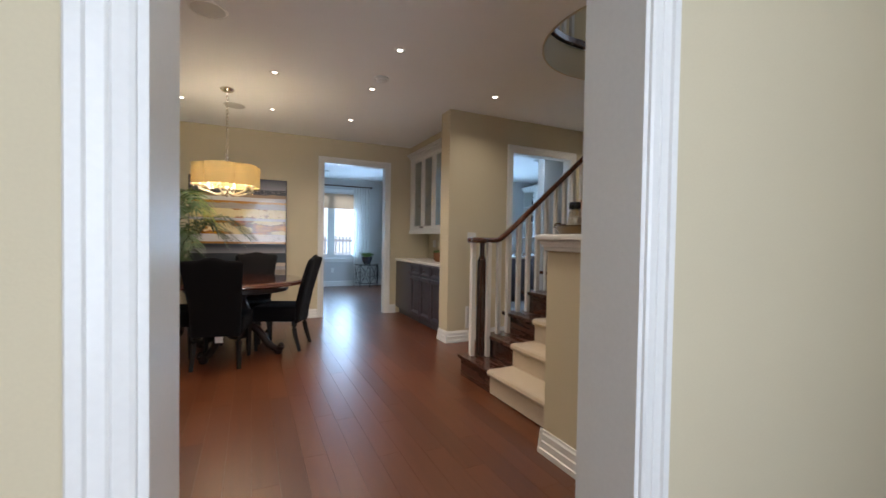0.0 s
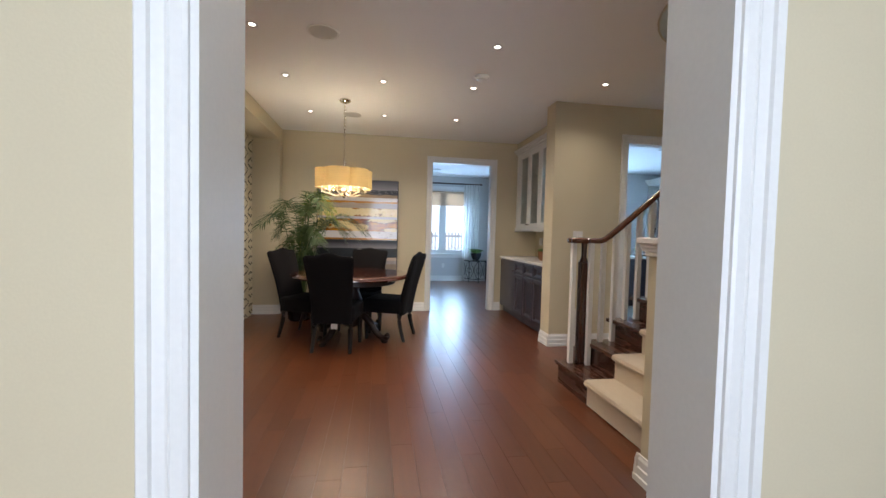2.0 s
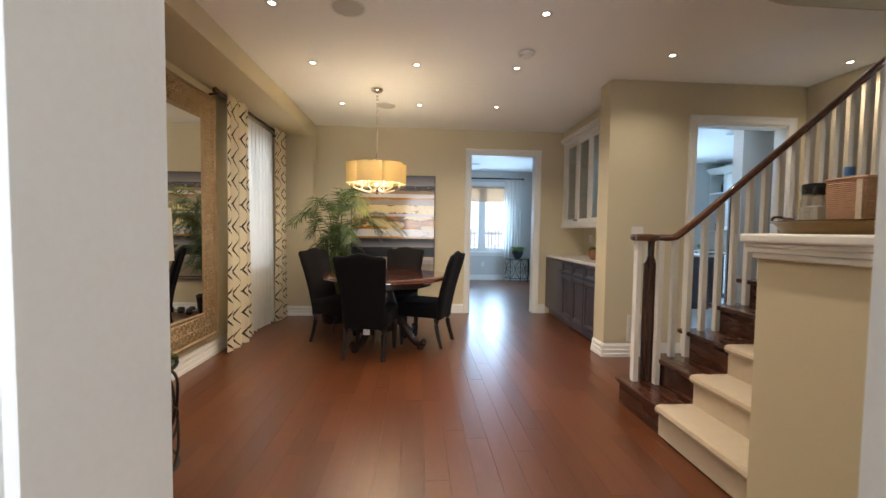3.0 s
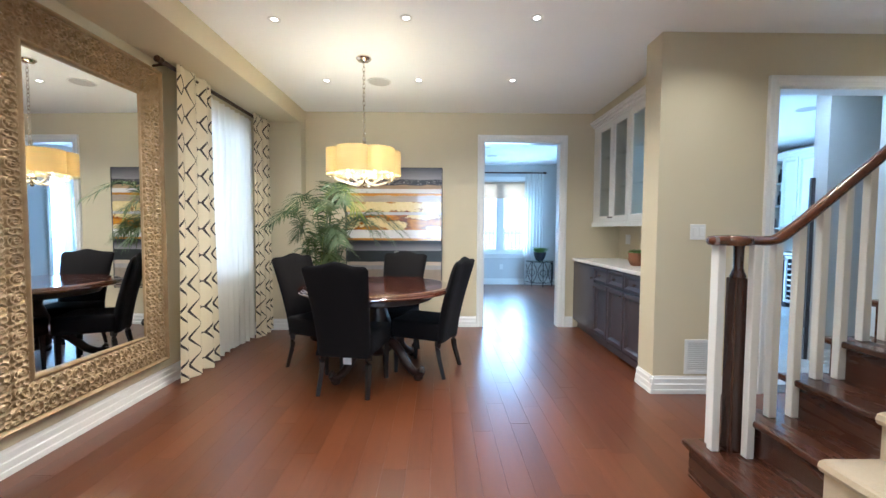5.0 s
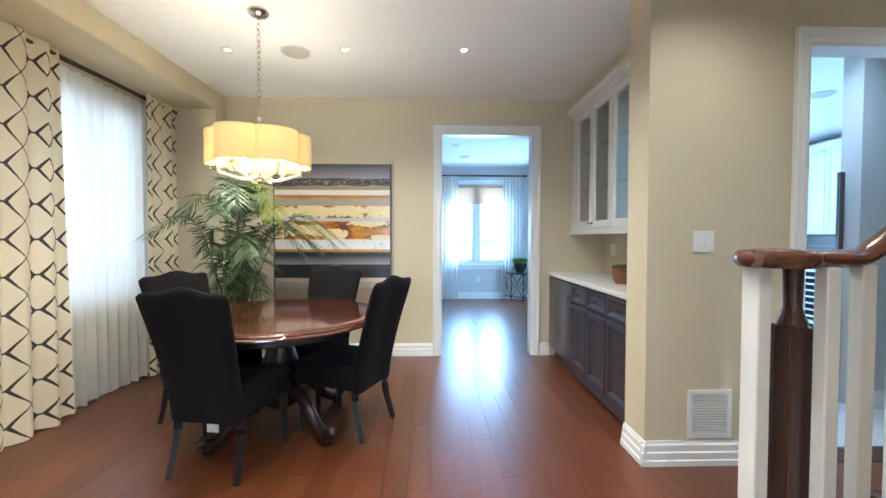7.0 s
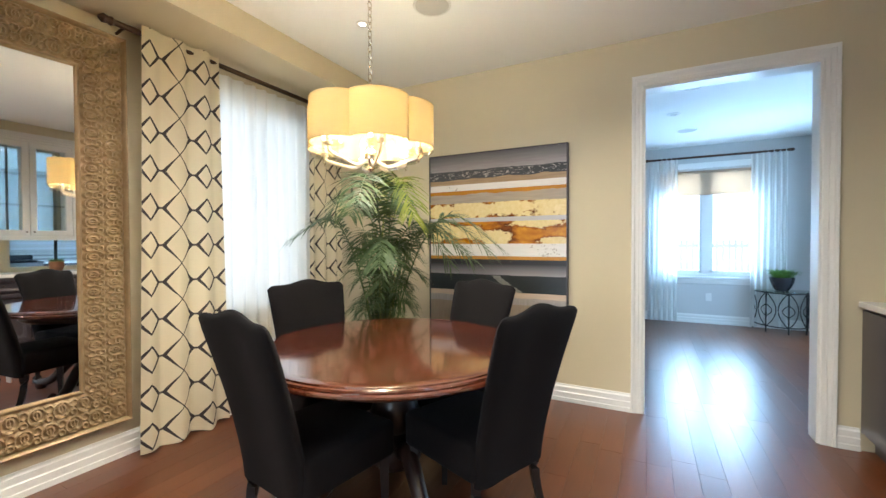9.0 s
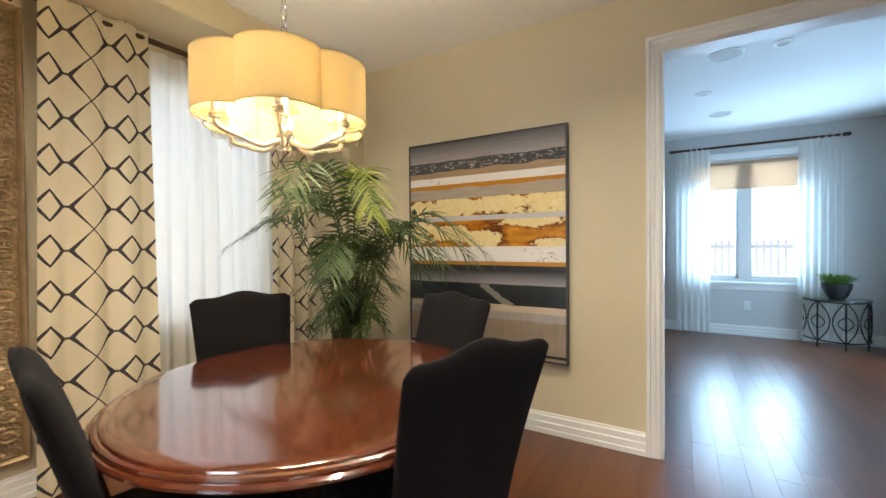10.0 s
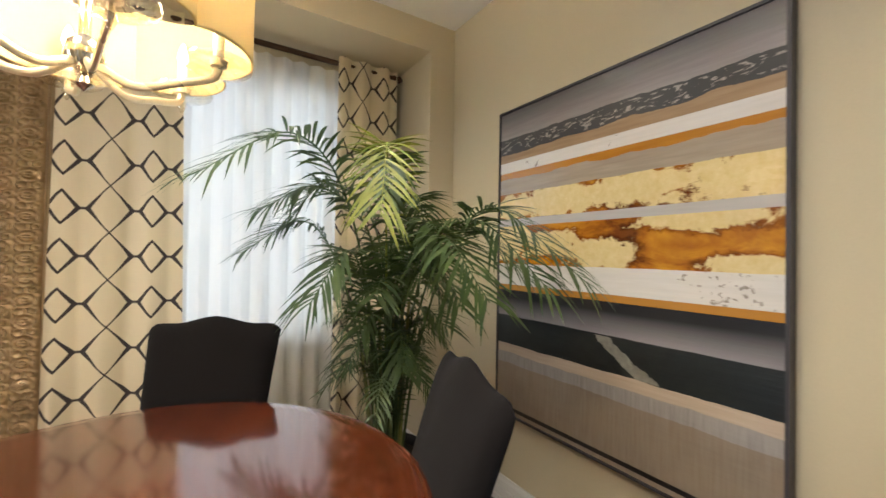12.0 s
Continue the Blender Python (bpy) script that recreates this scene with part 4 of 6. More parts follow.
def painting_material():
    """Bands of grey, gold, rust, white and black with ragged edges."""
    m = Nodes("abstract_painting")
    tc = m.node("TexCoord").outputs["Object"]
    sep = m.node("SeparateXYZ")
    m.link(tc, sep.inputs[0])
    x, z = sep.outputs[0], sep.outputs[2]

    def rough(scale, amount, stretch=(1, 1, 1), detail=5):
        mp = m.node("Mapping")
        mp.inputs["Scale"].default_value = stretch
        m.link(tc, mp.inputs[0])
        return m.math("MULTIPLY_ADD", m.noise(scale, detail, 0.62, mp.outputs[0]), amount, -amount / 2)

    def band(col, lo, hi, paint, rag=0.0, gate=None, share=1.0):
        zz = m.math("ADD", z, rough(5.0, rag, (1, 1, 2))) if rag else z
        f = m.math("MULTIPLY", m.math("GREATER_THAN", zz, lo), m.math("LESS_THAN", zz, hi))
        if gate is not None:
            f = m.math("MULTIPLY", f, gate)
        if share < 1:
            f = m.math("MULTIPLY", f, share)
        return m.mix(f, col, paint)

    streak = m.noise(3, 5, 0.6, m.coords("Object", (1.5, 1, 22)))
    drip = m.noise(4, 4, 0.6, m.coords("Object", (26, 1, 1.5)))
    cloud = m.noise(2.6, 5, 0.6, m.coords("Object", (1.0, 1, 2.0)), 0.7)
    blot = m.noise(3.4, 5, 0.62, m.coords("Object", (0.9, 1, 2.2)), 0.5)
    fleck = m.noise(60, 3)
    crackle = m.noise(38, 4, 0.7)
    grey = m.mix(streak, (0.19, 0.17, 0.18), (0.38, 0.35, 0.34))
    tan = m.mix(streak, (0.22, 0.13, 0.06), (0.44, 0.31, 0.18))
    scuff = m.math("MULTIPLY", m.math("GREATER_THAN", fleck, 0.60), m.math("GREATER_THAN", blot, 0.56))
    white = m.mix(scuff, m.mix(streak, (0.60, 0.57, 0.54), (0.78, 0.75, 0.72)), (0.34, 0.30, 0.27))
    foil = m.mix(crackle, (0.58, 0.42, 0.14), (0.84, 0.72, 0.42))
    amber = m.mix(streak, (0.34, 0.13, 0.012), (0.52, 0.24, 0.03))
    def leaf_of_gold(spots, turn):
        """Pools of gold leaf on rust, each with a burnt edge."""
        edge = m.math("MULTIPLY_ADD", m.noise(7, 6, 0.68, m.coords("Object", (1.0, 1, 1.5)), 0.6), 2.5, -1.25)
        edge = m.math("ADD", edge, m.math("MULTIPLY_ADD", m.noise(24, 5, 0.65), 1.0, -0.5))
        pool = None
        for cx, cz, rx, rz in spots:
            dx, dz = m.math("DIVIDE", m.math("SUBTRACT", x, cx), rx), m.math("DIVIDE", m.math("SUBTRACT", z, cz), rz)
            one = m.math("SUBTRACT", 1.0, m.math("SQRT", m.math("ADD", m.math("MULTIPLY", dx, dx), m.math("MULTIPLY", dz, dz))))
            pool = one if pool is None else m.math("MAXIMUM", pool, one)
        pool = m.math("MULTIPLY_ADD", m.math("ADD", pool, edge), 0.5, 0.5)
        rust = m.ramp(m.math("MULTIPLY", blot, turn), [(0.34, (0.17, 0.045, 0.008)), (0.44, (0.42, 0.155, 0.012)), (0.56, (0.64, 0.30, 0.018))])
        burnt = m.ramp(pool, [(0.30, (1, 1, 1)), (0.47, (0.42, 0.30, 0.22)), (0.50, (0.62, 0.46, 0.30))])
        f = m.node("MapRange")
        f.inputs["From Min"].default_value, f.inputs["From Max"].default_value = 0.47, 0.56
        m.link(pool, f.inputs["Value"])
        return m.mix(f.outputs[0], m.mix(1.0, rust, burnt, "MULTIPLY"), foil)

    gilt_a = leaf_of_gold([(-0.49, 1.058, 0.15, 0.060), (-0.20, 1.066, 0.24, 0.075), (0.16, 1.072, 0.26, 0.072), (0.50, 1.072, 0.20, 0.085)], 0.92)
    gilt_b = leaf_of_gold([(-0.52, 0.885, 0.15, 0.085), (-0.26, 0.870, 0.17, 0.060), (-0.02, 0.825, 0.19, 0.060), (0.38, 0.940, 0.24, 0.038), (0.53, 0.790, 0.16, 0.036)], 0.9)
    black = m.mix(blot, (0.006, 0.008, 0.009), (0.030, 0.034, 0.034))
    soft = m.node("MapRange")
    soft.inputs["From Min"].default_value, soft.inputs["From Max"].default_value = 1.42, 1.56
    m.link(z, soft.inputs["Value"])
    col = m.mix(soft.outputs[0], grey, (0.07, 0.066, 0.075))
    chain = m.math("LESS_THAN", m.noise(24, 4, 0.65, m.coords("Object", (1, 1, 2.2)), 0.8), 0.57)
    col = band(col, 1.285, 1.36, tan, 0.04)
    col = band(col, 1.335, 1.410, m.mix(x, (0.055, 0.055, 0.058), (0.012, 0.012, 0.014)), 0.05)
    col = band(col, 1.345, 1.400, (0.34, 0.31, 0.29), 0.05, m.math("SUBTRACT", 1.0, chain))
    col = band(col, 1.235, 1.290, white)
    col = band(col, 1.180, 1.235, amber)
    col = band(col, 1.115, 1.205, m.mix(streak, (0.26, 0.21, 0.16), (0.46, 0.39, 0.31)), 0.055)
    col = band(col, 0.995, 1.125, gilt_a, 0.03)
    col = band(col, 0.958, 0.996, m.mix(streak, (0.40, 0.38, 0.39), (0.56, 0.53, 0.53)))
    col = band(col, 0.768, 0.960, gilt_b)
    col = band(col, 0.664, 0.770, white, 0.012)
    col = band(col, 0.636, 0.665, (0.46, 0.22, 0.04))
    fade = m.node("MapRange")
    fade.inputs["From Min"].default_value, fade.inputs["From Max"].default_value = 0.51, 0.60
    m.link(z, fade.inputs["Value"])
    col = band(col, 0.505, 0.637, m.mix(fade.outputs[0], (0.26, 0.24, 0.25), (0.016, 0.016, 0.018)))
    col = band(col, 0.355, 0.506, black, 0.012)
    slash = m.math("ABSOLUTE", m.math("SUBTRACT", m.math("ADD", z, m.math("MULTIPLY", x, 0.70)), m.math("ADD", 0.505, rough(7, 0.16))))
    col = band(col, 0.365, 0.500, m.mix(crackle, (0.10, 0.10, 0.085), (0.34, 0.33, 0.28)), 0, m.math("LESS_THAN", slash, 0.030))
    earth = m.mix(cloud, (0.11, 0.085, 0.062), (0.34, 0.25, 0.16))
    col = band(col, -0.1, 0.362, m.mix(m.math("MULTIPLY", drip, 0.55), earth, (0.42, 0.37, 0.32)), 0.02)
    col = band(col, 0.318, 0.364, m.mix(streak, (0.40, 0.31, 0.22), (0.58, 0.48, 0.38)), 0.025)
    col = band(col, 0.265, 0.318, m.mix(drip, (0.20, 0.18, 0.17), (0.46, 0.43, 0.41)), 0.03)
    col = band(col, 0.030, 0.048, (0.012, 0.010, 0.011))
    m.set("Base Color", col)
    resin = m.math("MULTIPLY", m.math("GREATER_THAN", z, 0.636), m.math("LESS_THAN", z, 1.292))
    m.set("Roughness", m.math("MULTIPLY_ADD", resin, -0.12, m.math("MULTIPLY_ADD", cloud, 0.30, 0.20)))
    m.set("Coat Weight", m.math("MULTIPLY", resin, 0.9))
    m.set("Coat Roughness", 0.07)
    m.bump(m.math("ADD", streak, m.math("MULTIPLY", fleck, 0.3)), 0.22, 0.005)
    return m.mat


def painting():
    ob = thing("painting", pose(0.125, FAR - 0.003, 0.48), "large abstract painting in bands of gold, rust, white and black", "painting")
    w, h = 0.615, 1.56
    part("canvas", cube(-w + 0.012, w - 0.012, -0.038, -0.004, 0.012, h - 0.012), painting_material(), ob)
    fr = bmesh.new()
    for b in ((-w, -w + 0.011, 0, h), (w - 0.011, w, 0, h), (-w, w, 0, 0.011), (-w, w, h - 0.011, h)):
        box(fr, b[0], b[1], -0.043, 0, b[2], b[3])
    part("frame", fr, plain("dark_float_frame", (0.05, 0.045, 0.05), 0.5), ob, "thin dark frame")


painting()


# ---- stairs ----
RISE, RUN, STEPX, OPEN_Y, CARPET_Y, NEAR_Y = 0.185, 0.215, 1.985, 3.33, 2.885, 2.025


def staircase():
    ob = thing("staircase", pose(0, 0, 0), "dark wooden stairs with a cream carpet runner", "stairs")
    for k in range(10):
        x, z = STEPX + RUN * k, RISE * (k + 1)
        part("riser", cube(x, x + 0.02, NEAR_Y, OPEN_Y, RISE * k + (0.0 if k == 0 else 0.0), z - 0.032), STAIR_WOOD, ob)
        bm = cube(x - 0.028, x + RUN + 0.018, NEAR_Y, OPEN_Y + (0.09 if k == 0 else 0.03), z - 0.032, z, 0.009, 2)
        part("tread", bm, STAIR_WOOD, ob)
        if k:
            part("side_panel", cube(x + 0.02, x + RUN, OPEN_Y - 0.03, OPEN_Y - 0.004, 0, z - 0.033), STAIR_WOOD if k < 1 else TRIM, ob)
        else:
            part("side_panel", cube(x, x + RUN, OPEN_Y, OPEN_Y + 0.06, 0, z - 0.033), STAIR_WOOD, ob)
        # carpet wraps the nosing and covers tread and riser
        bm = bmesh.new()
        path = [(x - 0.012, z - RISE + 0.012), (x - 0.012, z - 0.040), (x - 0.034, z - 0.030), (x - 0.042, z - 0.012), (x - 0.034, z + 0.008), (x - 0.015, z + 0.014), (x + RUN - 0.012, z + 0.014)]
        back = [(x + RUN - 0.012, z + 0.002), (x - 0.012, z + 0.002), (x - 0.029, z - 0.008), (x - 0.028, z - 0.034), (x - 0.001, z - 0.036), (x - 0.001, z - RISE + 0.012)]
        ends = []
        for y in (NEAR_Y + 0.002, CARPET_Y):
            ends.append([bm.verts.new((px, y, pz)) for px, pz in path + back])
        n = len(path + back)
        for i in range(n):
            bm.faces.new((ends[0][i], ends[0][(i + 1) % n], ends[1][(i + 1) % n], ends[1][i]))
        bm.faces.new(ends[0])
        bm.faces.new(ends[1])
        part("carpet", bm, CARPET, ob, "cream pile carpet")
    part("near_wall", cube(2.03, 4.39, NEAR_Y - 0.11, NEAR_Y - 0.002, 0, 1.13), WALL, ob)


staircase()


def railing():
    ob = thing("stair_railing", pose(0, 0, 0), "white square balusters under a dark wooden handrail with a scrolled end", "railing")
    y, slope = 3.27, RISE / RUN
    rx0 = 2.30
    top = lambda x: 1.232 if x < rx0 else 1.232 + slope * (x - rx0)
    # newel: dark square post with a turned neck
    nx, ny, z0 = 2.136, y + 0.035, RISE
    part("newel_post", cube(nx - 0.034, nx + 0.034, ny - 0.034, ny + 0.034, z0 + 0.001, 1.035, 0.006, 2), POST_WOOD, ob, "dark square newel post")
    part("newel_neck", lathe([(0, 1.035), (0.033, 1.035), (0.035, 1.045), (0.028, 1.06), (0.021, 1.085), (0.023, 1.18), (0.028, 1.20), (0, 1.20)], 20, centre=(nx, ny)), POST_WOOD, ob, smooth=True)
    pts = [(nx - 0.105 * math.cos(a) * (1 - 0.25 * a / 5) , ny + 0.055 - 0.075 * math.sin(a) * 1.0 - 0.03, 1.215) for a in np.linspace(4.6, 0.0, 14)]
    run = [(1.995, y - 0.01, 1.215), (2.06, y - 0.02, 1.215), (2.14, y - 0.005, 1.215), (2.22, y, 1.215), (2.285, y, 1.222), (2.36, y, top(2.36) - 0.012), (2.5, y, top(2.5) - 0.017), (3.0, y, top(3.0) - 0.017), (3.5, y, top(3.5) - 0.017), (4.0, y, top(4.0) - 0.017)]
    part("handrail", tube(curve_points(run, 60), 0.033, 12, flat=0.72), RAIL_WOOD, ob, "dark glossy handrail", smooth=True)
    bm = lathe([(0, 1.192), (0.085, 1.192), (0.095, 1.205), (0.095, 1.222), (0.085, 1.236), (0.03, 1.241), (0, 1.241)], 28, centre=(2.085, y + 0.03))
    part("volute", bm, RAIL_WOOD, ob, "round scrolled handrail end", smooth=True, angle=50)
    for bx, by in ((2.045, y + 0.035), (2.068, y + 0.085), (2.166, y - 0.030)):
        part("baluster", cube(bx - 0.019, bx + 0.019, by - 0.019, by + 0.019, RISE + 0.001, 1.195, 0.003), TRIM, ob)
    for k in range(1, 9):
        for f in (0.09, 0.197):
            bx = STEPX + RUN * k + f
            part("baluster", cube(bx - 0.019, bx + 0.019, y - 0.019, y + 0.019, RISE * (k + 1) + 0.001, top(bx) - 0.03, 0.003), TRIM, ob)


railing()


# ---- buffet ----
def raised_panel(x, y0, y1, z0, z1, frame, mat, parent, name, glass=None):
    """A moulded door on a face that looks along -x: one mesh of nested steps, with a raised panel or a glass pane."""
    if glass is None:
        rings = [(0, 0.0), (0, 0.024), (0.004, 0.028), (frame - 0.016, 0.028), (frame - 0.011, 0.023), (frame + 0.002, 0.012), (frame + 0.006, 0.011), (frame + 0.008, 0.005)]
    else:
        rings = [(0, 0.0), (0, 0.020), (0.003, 0.022), (frame - 0.008, 0.022), (frame, 0.014), (frame, 0.0)]
    bm = bmesh.new()
    loops = [[bm.verts.new((x - d, yy, zz)) for yy, zz in ((y0 + n, z0 + n), (y1 - n, z0 + n), (y1 - n, z1 - n), (y0 + n, z1 - n))] for n, d in rings]
    for a, c in zip(loops, loops[1:]):
        for k in range(4):
            bm.faces.new((a[k], a[(k + 1) % 4], c[(k + 1) % 4], c[k]))
    if glass is None:
        bm.faces.new(loops[-1])
    ob = part(name, bm, mat, parent)
    if glass is not None:
        part("glass", cube(x - 0.012, x - 0.008, y0 + frame - 0.004, y1 - frame + 0.004, z0 + frame - 0.004, z1 - frame + 0.004), glass, ob, "clear glass pane")
    return ob


def knob(parent, x, y, z):
    bm = tube([(x, y, z), (x - 0.012, y, z), (x - 0.018, y, z), (x - 0.026, y, z)], 0.011, 10, taper=lambda t: (0.45, 0.45, 1.0, 0.8)[round(t * 3)])
    part("knob", bm, BRONZE, parent, smooth=True)


def buffet():
    BX, Y0, Y1 = 2.46, 4.684, FAR - 0.004
    edges = [Y0, 5.14, 5.505, 5.87]
    for k in range(3):
        a, b = edges[k], edges[k + 1]
        ob = thing("base_cabinet", pose(0, 0, 0), "espresso stained base cabinet with a drawer over a panelled door", "cabinet", "buffet base cabinets")
        part("body", box(cube(BX, 3.028, a + 0.001, b - 0.001, 0.10, 0.865), BX + 0.05, 3.028, a + 0.001, b - 0.001, 0.0, 0.10), ESPRESSO, ob)
        d = raised_panel(BX, a + 0.008, b - 0.008, 0.115, 0.675, 0.055, ESPRESSO, ob, "door")
        knob(d, BX - 0.022, b - 0.04 if k != 1 else a + 0.04, 0.63)
        d = raised_panel(BX, a + 0.008, b - 0.008, 0.70, 0.852, 0.035, ESPRESSO, ob, "drawer")
        knob(d, BX - 0.022, (a + b) / 2, 0.775)
        part("toe_trim", cube(BX - 0.012, BX - 0.001, a + 0.001, b - 0.001, 0.03, 0.10, 0.003), ESPRESSO, ob)
    ob = thing("base_cabinet", pose(0, 0, 0), "espresso stained cabinet with a plain tall panelled door", "cabinet", "buffet base cabinets")
    part("body", box(cube(BX, 3.028, edges[-1] + 0.001, Y1, 0.10, 0.865), BX + 0.05, 3.028, edges[-1] + 0.001, Y1, 0.0, 0.10), ESPRESSO, ob)
    d = part("door", cube(BX - 0.02, BX - 0.001, edges[-1] + 0.010, Y1 - 0.015, 0.115, 0.852, 0.003), ESPRESSO, ob)
    knob(d, BX - 0.02, edges[-1] + 0.05, 0.72)
    tagged(link_mesh("countertop", cube(BX - 0.035, 3.028, Y0, Y1, 0.867, 0.902, 0.006, 2), COUNTER), "pale polished stone buffet countertop", "countertop")
    UX, ZB, ZT = 2.70, 1.36, 2.52
    ue = [Y0, 5.205, 5.615, 6.025, 6.44]
    for k in range(4):
        a, b = ue[k], ue[k + 1]
        ob = thing("wall_cabinet", pose(0, 0, 0), "white wall cabinet with a glass door and glass shelves", "cabinet", "buffet wall cabinets")
        bm = bmesh.new()
        for q in ((UX, 3.028, a + 0.001, a + 0.018, ZB, ZT), (UX, 3.028, b - 0.018, b - 0.001, ZB, ZT), (3.01, 3.028, a + 0.018, b - 0.018, ZB + (ZT - ZB - 0.02 if k < 2 else 0), ZT), (UX, 3.01, a + 0.018, b - 0.018, ZB, ZB + 0.018), (UX, 3.01, a + 0.018, b - 0.018, ZT - 0.018, ZT)):
            box(bm, *q)
        part("body", bm, WHITE_CAB, ob)
        d = raised_panel(UX - 0.001, a + 0.004, b - 0.004, ZB + 0.004, ZT - 0.004, 0.066, WHITE_CAB, ob, "door", CAB_GLASS)
        knob(d, UX - 0.023, (b - 0.035) if k % 2 == 0 else (a + 0.035), ZB + 0.05)
        if k < 2:
            part("back_glass", cube(3.014, 3.018, a + 0.018, b - 0.018, ZB + 0.018, ZT - 0.02), CAB_GLASS, ob, "clear glass back towards the kitchen")
        for s in (1, 2):
            zz = ZB + s * (ZT - ZB) / 3
            part("shelf", cube(UX + 0.03, 3.008, a + 0.02, b - 0.02, zz, zz + 0.008), CAB_GLASS, ob, "glass shelf")
    slab("trim_cabinet_filler", [(UX - 0.02, 3.028, 6.441, Y1, ZB, ZT)], WHITE_CAB, "white filler strip beside the wall cabinets")
    for nm, prof in (("trim_cabinet_crown", ((0.0, ZT + 0.001, ZT + 0.03), (0.025, ZT + 0.03, ZT + 0.055), (0.05, ZT + 0.055, ZT + 0.08), (0.065, ZT + 0.08, ZT + 0.095))), ("trim_cabinet_light_rail", ((0.012, ZB - 0.045, ZB - 0.001), (0.02, ZB - 0.055, ZB - 0.045)))):
        bm = bmesh.new()
        for pr, za, zb in prof:
            box(bm, UX - 0.024 - pr, UX + (0.3 if "crown" in nm else 0.02), Y0 + 0.001, Y1, za, zb, 0.002)
        setting(nm, bm, WHITE_CAB, "white moulding on the wall cabinets")
    slab("wall_cabinet_soffit", [(UX - 0.03, 3.03, Y0, FAR, ZT + 0.097, CEIL - 0.003)], WALL, "beige soffit above the wall cabinets")


buffet()


# ---- ceiling fittings ----
for px, py in POTS + [(3.85, 4.95)]:
    ob = thing("recessed_light", pose(px, py, CEIL), "small lit recessed ceiling light with a white ring", "ceiling light", "recessed lights")
    part("trim_ring", lathe([(0.022, -0.002), (0.026, -0.005), (0.042, -0.005), (0.046, -0.001), (0.022, -0.001), (0.022, -0.002)], 28), PLASTIC, ob, smooth=True)
    b = part("lens", lathe([(0, -0.0025), (0.0215, -0.0025), (0.0215, -0.0015), (0, -0.0015)], 24), POT_GLOW, ob, "lit lens")
for px, py in ((0.0, 3.38), (0.09, 5.525)):
    ob = thing("ceiling_speaker", pose(px, py, CEIL), "round pale ceiling speaker grille", "speaker", "ceiling speakers")
    part("rim", lathe([(0.105, -0.001), (0.107, -0.007), (0.118, -0.006), (0.12, -0.001), (0.105, -0.001)], 40), PLASTIC, ob, smooth=True)
    part("grille", lathe([(0, -0.006), (0.104, -0.005), (0.1045, -0.001), (0, -0.001)], 40), GREY_GRILLE, ob)
ob = thing("smoke_detector", pose(1.38, 3.95, CEIL), "white round smoke detector on the ceiling", "smoke detector")
part("base", lathe([(0, -0.001), (0.068, -0.001), (0.07, -0.014), (0.066, -0.018), (0, -0.018)], 32), PLASTIC, ob, smooth=True, angle=40)
part("dome", lathe([(0, -0.0185), (0.055, -0.0185), (0.050, -0.032), (0.03, -0.040), (0, -0.041)], 32), PLASTIC, ob, smooth=True, angle=40)




